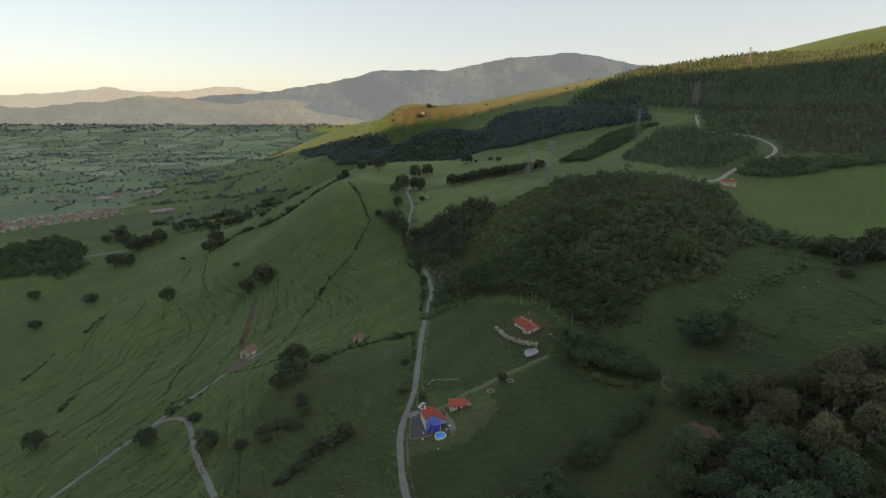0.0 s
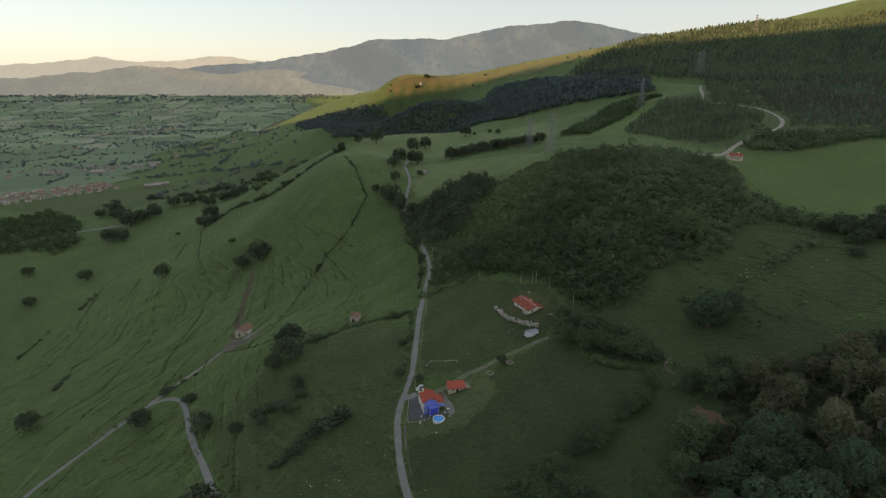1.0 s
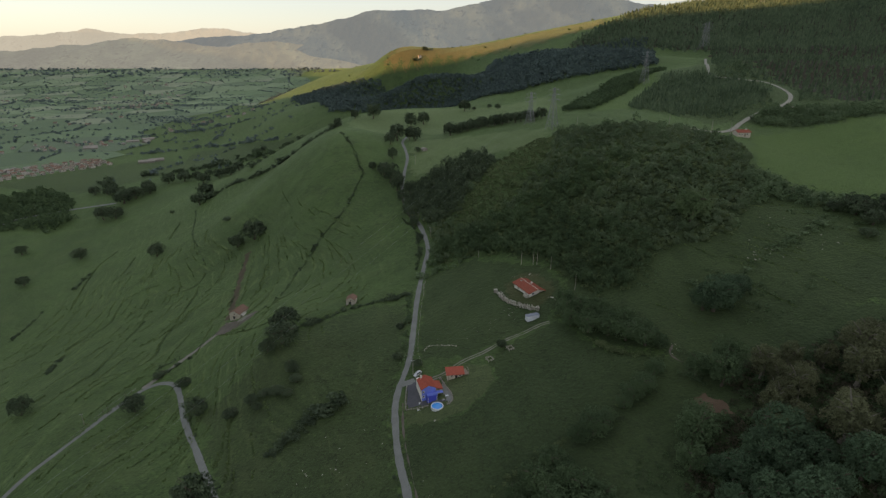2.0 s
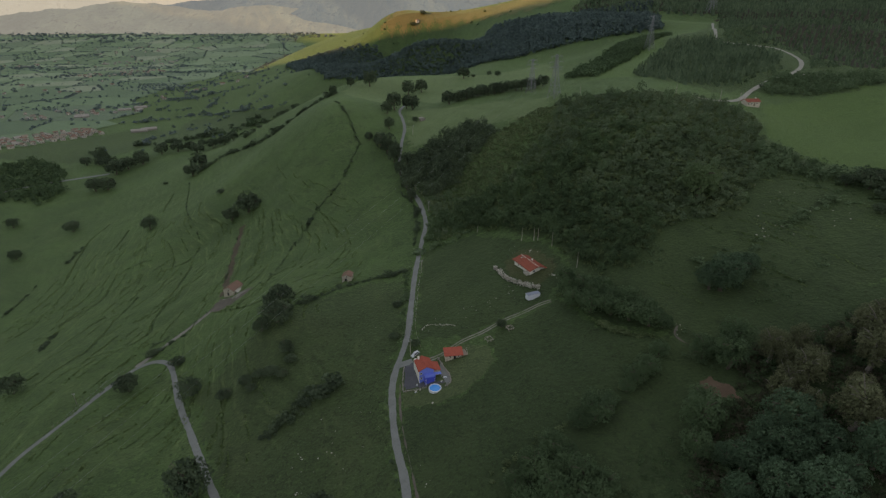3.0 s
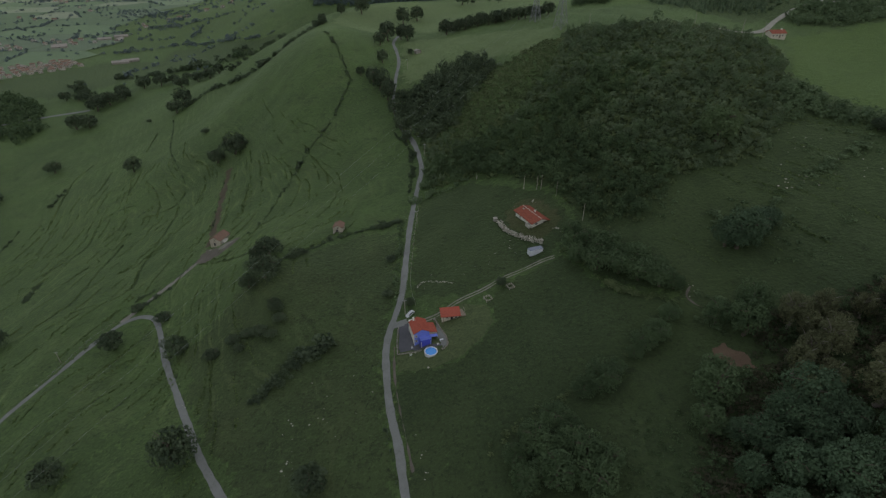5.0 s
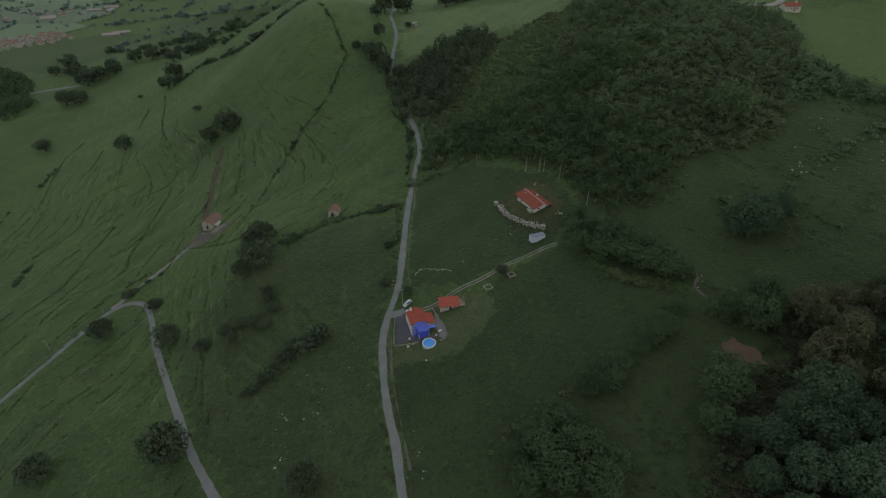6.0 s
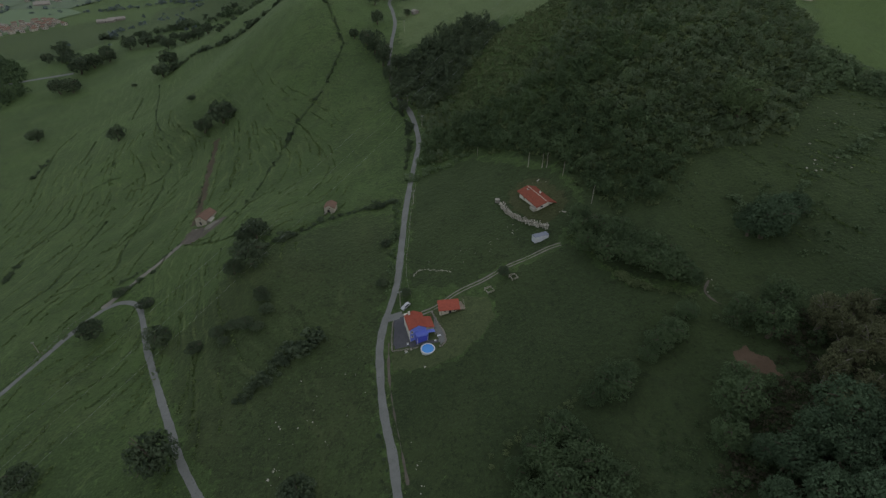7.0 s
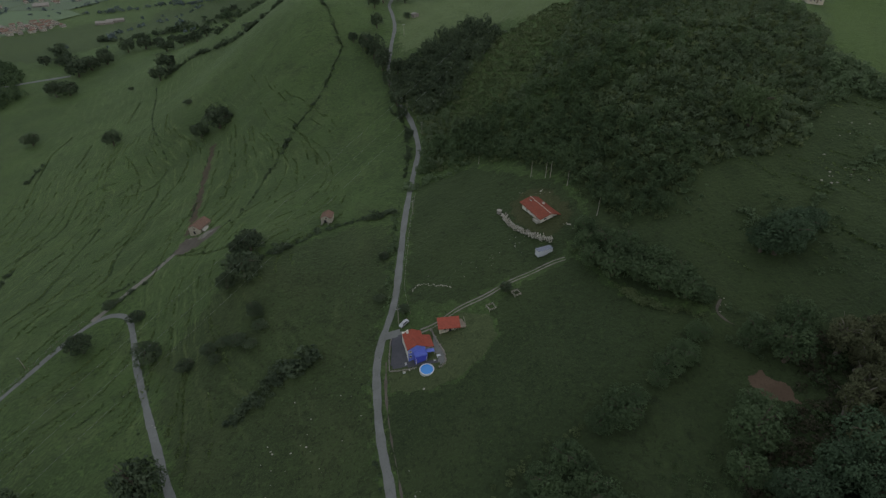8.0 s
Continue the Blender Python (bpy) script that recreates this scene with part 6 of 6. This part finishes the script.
for x, y, h, arm in ((-16.5, 402, 0.95, True), (-6.4, 371.5, 0.95, True), (-9.2, 292.8, 0.95, True), (-12.2, 222.4, 0.95, True), (-181, 237.5, 0.85, True), (165, 402, 0.9, False), (195, 399, 0.9, False), (207, 396, 1.0, False), (-23, 510, 1.0, True), (-30, 640, 1.0, True)):
    utility_pole(x, y, h, 1.0, arm)
for x, y, h in ((46.8, 297, 0.75), (53, 294, 0.7), (55, 293, 0.75), (60.7, 283, 0.7), (68.6, 260, 0.8), (24, 322, 0.4), (110, 446, 0.7)):
    ob = thing("bare_trunk", x, y, 0, "bare pale pine trunk at the wood's edge", "trunk", "bare trunks")
    v, f = tube([(0, 0, -0.5), (0.15, 0.05, 4), (0.1, 0.2, 9), (0.3, 0.2, 11)], [0.2, 0.15, 0.1, 0.05], 6)
    new("stem", mesh_of("stem", v * [1, 1, h], [f], [PALE_BARK], True)).parent = ob


PYLON_STEEL = plain("dull_grey_steel", (0.26, 0.265, 0.27), 0.6, 0.2, 0.1)


def pylon(x, y, yaw, height):
    """A lattice pylon: four legs, crossed bracing and three pairs of arms."""
    ob = thing("pylon", x, y, yaw, "grey steel lattice power pylon", "pylon", "power pylons")

    def strut(bm, a, b, r):
        a, b = Vector(a), Vector(b)
        d = b - a
        m = Matrix.Translation((a + b) / 2) @ d.to_track_quat("Z", "Y").to_matrix().to_4x4()
        bmesh.ops.create_cone(bm, cap_ends=False, segments=4, radius1=r, radius2=r, depth=d.length, matrix=m)

    def half(z):
        u = z / height
        return height * (0.10 * (1 - u) ** 1.4 + 0.018)

    levels = [height * u for u in (0, 0.16, 0.3, 0.42, 0.53, 0.63, 0.72, 0.8, 0.88, 0.95, 1.0)]
    for sx in (-1, 1):
        for sy in (-1, 1):
            bm = bmesh.new()
            for a, b in zip(levels, levels[1:]):
                strut(bm, (sx * half(a), sy * half(a), a - 0.5), (sx * half(b), sy * half(b), b - 0.5), 0.17)
            part("leg", bm, PYLON_STEEL, ob)
    def brace(p, q):
        bm = bmesh.new()
        strut(bm, p, q, 0.09)
        part("brace", bm, PYLON_STEEL, ob)

    for axis in (0, 1):
        turned = (lambda u, v: (v, u)) if axis else (lambda u, v: (u, v))
        for side in (-1, 1):
            for a, b in zip(levels, levels[1:]):
                for t in (-1, 1):
                    brace((*turned(t * half(a), side * half(a)), a - 0.5), (*turned(-t * half(b), side * half(b)), b - 0.5))
                brace((*turned(-half(b), side * half(b)), b - 0.5), (*turned(half(b), side * half(b)), b - 0.5))
    for z, reach in ((0.70, 0.22), (0.82, 0.26), (0.94, 0.20)):
        for s in (-1, 1):
            bm = bmesh.new()
            tip = (s * reach * height, 0, z * height)
            for sy in (-1, 1):
                strut(bm, (s * half(z * height), sy * half(z * height), z * height), tip, 0.085)
            strut(bm, (s * half(z * height), 0, (z + 0.045) * height), tip, 0.09)
            arm = part("crossarm", bm, PYLON_STEEL, ob)
            bm = bmesh.new()
            cyl(bm, (tip[0], 0, tip[2] - 2.0), 0.1, 2.0, 6)
            part("insulator", bm, PYLON_STEEL, arm)
    return ob


PYLONS = [(96, 474, 38, 34), (88, 540, 38, 30), (250, 690, 30, 38), (455, 990, 30, 42), (470, 1010, 30, 40), (735, 1335, 35, 46)]
for p in PYLONS:
    pylon(*p)


def wire(a, b, sag, name="power_line", label="slack overhead power line"):
    a, b = np.array(a, float), np.array(b, float)
    u = np.linspace(0, 1, 40)[:, None]
    p = a + (b - a) * u - np.array([0, 0, 4 * sag]) * u * (1 - u)
    v, f = tube(p, np.full(40, 0.015), 4)
    tagged(new(name, mesh_of(name, v, [f], [METAL], True)), label, "cable", "overhead lines")


for off in (-7, 0, 7):
    wire((96 + off, 474 - off * 0.5, float(ground(96, 474)) + 26), (-160 + off, 20, 10), 4)
def lane_wire(x0, y0, x1, y1):
    wire((x0, y0, float(ground(x0, y0)) + 7.4), (x1, y1, float(ground(x1, y1)) + 7.4), 0.9, "telephone_line", "thin cable between the lane's poles")


for a, b in (((-12.2, 222.4), (-9.2, 292.8)), ((-9.2, 292.8), (-6.4, 371.5)), ((-6.4, 371.5), (-16.5, 402))):
    lane_wire(*a, *b)

# pale limestone lying in the pastures
def boulder_shapes():
    rng = np.random.RandomState(4)
    out = []
    for k in range(6):
        bm = bmesh.new()
        bmesh.ops.create_icosphere(bm, subdivisions=2, radius=0.5)
        for v in bm.verts:
            v.co *= 0.8 + 0.4 * noise.noise(v.co * 3 + Vector((k * 5, 0, 0)))
            v.co.z *= 0.45
        me = bpy.data.meshes.new("boulder")
        bm.to_mesh(me)
        bm.free()
        me.materials.append(PALE_STONE)
        out.append(me)
    return out


BOULDERS = boulder_shapes()
stone_rng = np.random.RandomState(12)


def boulders(n, cx, cy, sx, sy, turn, lo, hi, label, group):
    for _ in range(n):
        u, v = stone_rng.normal(0, 0.5, 2)
        x = cx + u * sx * math.cos(turn) - v * sy * math.sin(turn)
        y = cy + u * sx * math.sin(turn) + v * sy * math.cos(turn)
        s = stone_rng.uniform(lo, hi) * stone_rng.choice([0.6, 0.8, 1.1])
        ob = new("boulder", BOULDERS[stone_rng.randint(6)])
        ob.location = (x, y, float(ground(x, y)) + s * 0.08)
        ob.scale = (s, s * stone_rng.uniform(0.7, 1.2), s)
        ob.rotation_euler = (0, 0, stone_rng.rand() * 6.28)
        tagged(ob, label, "boulder", group)


boulders(16, -50, 168, 4, 16, 0.1, 0.4, 1.0, "pale limestone lying in rough pasture", "pasture stones")
boulders(12, -40, 186, 5, 22, 0.2, 0.3, 0.7, "small pale stone in rough pasture", "pasture stones")
boulders(14, 155, 252, 10, 7, 0.5, 0.6, 1.6, "pale limestone block on the eastern pasture", "eastern stones")
boulders(9, 183, 253, 14, 10, 0, 0.6, 1.5, "pale limestone block on the eastern pasture", "eastern stones")
boulders(8, 170, 275, 22, 14, 0, 0.5, 1.3, "pale limestone block on the eastern pasture", "eastern stones")
boulders(7, 57.2, 259.6, 2, 2, 0, 0.6, 1.2, "pale rubble heaped near the bungalow", "bungalow rubble")
boulders(9, 50, 284.5, 4, 1.5, -0.6, 0.5, 1.1, "pale rubble behind the bungalow", "bungalow rubble")
boulders(10, 24, 248, 8, 4, 0.3, 0.3, 0.8, "pale stone scattered in the paddock", "paddock stones")
boulders(8, 36, 254, 4, 6, 0.5, 0.3, 0.8, "pale stone spilled below the boulder wall", "paddock stones")
boulders(8, -3, 152, 3, 16, 0.1, 0.3, 0.9, "pale stone on the lane's verge", "verge stones")
boulders(6, -101, 195, 2, 14, 0.6, 0.3, 0.8, "pale stone on the farm road's bank", "verge stones")
boulders(5, 98, 206, 4, 3, 0.4, 0.4, 1.0, "pale rock at the gap in the tree belt", "gap rocks")
boulders(14, -30, 205, 5, 40, 0.1, 0.2, 0.5, "small pale stone in rough grass", "pasture stones")
boulders(12, 8, 246, 14, 12, 0.3, 0.2, 0.55, "pale stone scattered in the paddock", "paddock stones")
boulders(10, 40, 288, 8, 6, 0.3, 0.25, 0.7, "pale stone at the wood's foot", "paddock stones")
boulders(10, -230, 500, 60, 70, 0, 0.5, 1.1, "pale stone lying on the open pasture", "slope stones")


def sheep_pen(x, y, yaw, w, l, label):
    pen = thing("stock_pen", x, y, yaw, label, "pen", "stock pens")
    for sx in (-1, 0, 1):
        for sy in (-1, 1):
            part("post", boxes(((sx * w / 2, sy * l / 2, 0.35), (0.14, 0.14, 1.7))), PALE_BARK, pen)
    for z in (0.5, 1.0):
        for s in (-1, 1):
            part("rail", boxes(((0, s * l / 2, z), (w, 0.1, 0.16))), PALE_BARK, pen)
            part("rail", boxes(((s * w / 2, 0, z), (0.1, l, 0.16))), PALE_BARK, pen)


sheep_pen(22.6, 222.6, 25, 2.8, 2.8, "small square pen of pale timber rails")
sheep_pen(32.2, 226.6, 25, 2.6, 2.6, "small square pen beside the cart track")
tree("shade_tree", 28.5, 229.0, 2.6, "deep", "small dark tree beside the cart track", "track trees", 1.0)
for side in (-0.75, 0.75):
    ribbon("wheel_track", [(-3.8, 216.6 + side), (1.7, 218.9 + side), (8.1, 223 + side), (15.3, 226.9 + side), (23.8, 230.6 + side), (34.9, 235.6 + side), (47.2, 239.3 + side), (52.7, 240.4 + side)], 0.55, TRACK, "worn wheel rut of the cart track", "track", 0.1, 0.3, 3, 1.0)


def fence(line, label, pitch=3.0):
    c = spline(line, pitch)
    ob = thing("fence", c[0, 0], c[0, 1], 0, label, "fence", "field fences")
    o = np.array(ob.location)
    bm0 = boxes(((0, 0, 0.45), (0.12, 0.12, 1.5)))
    me = bpy.data.meshes.new("post")
    bm0.to_mesh(me)
    bm0.free()
    me.materials.append(WOOD)
    tops = []
    for x, y in c[:, :2]:
        p = new("post", me)
        p.parent = ob
        p.location = Vector((x, y, float(ground(x, y)))) - Vector(o)
        tops.append((x - o[0], y - o[1], float(ground(x, y)) - o[2]))
    for h in (0.5, 1.0):
        v, f = tube(np.array(tops) + [0, 0, h], np.full(len(tops), 0.012), 3)
        w = new("wire", mesh_of("wire", v, [f], [METAL]))
        w.parent = ob


fence([(-7.8, 226), (-10.6, 240), (-10.5, 262), (-10, 285), (-8.6, 312)], "post and wire fence beside the lane")
fence([(-183, 222), (-178, 236), (-175, 252), (-170, 266)], "post and wire fence above the farm road")
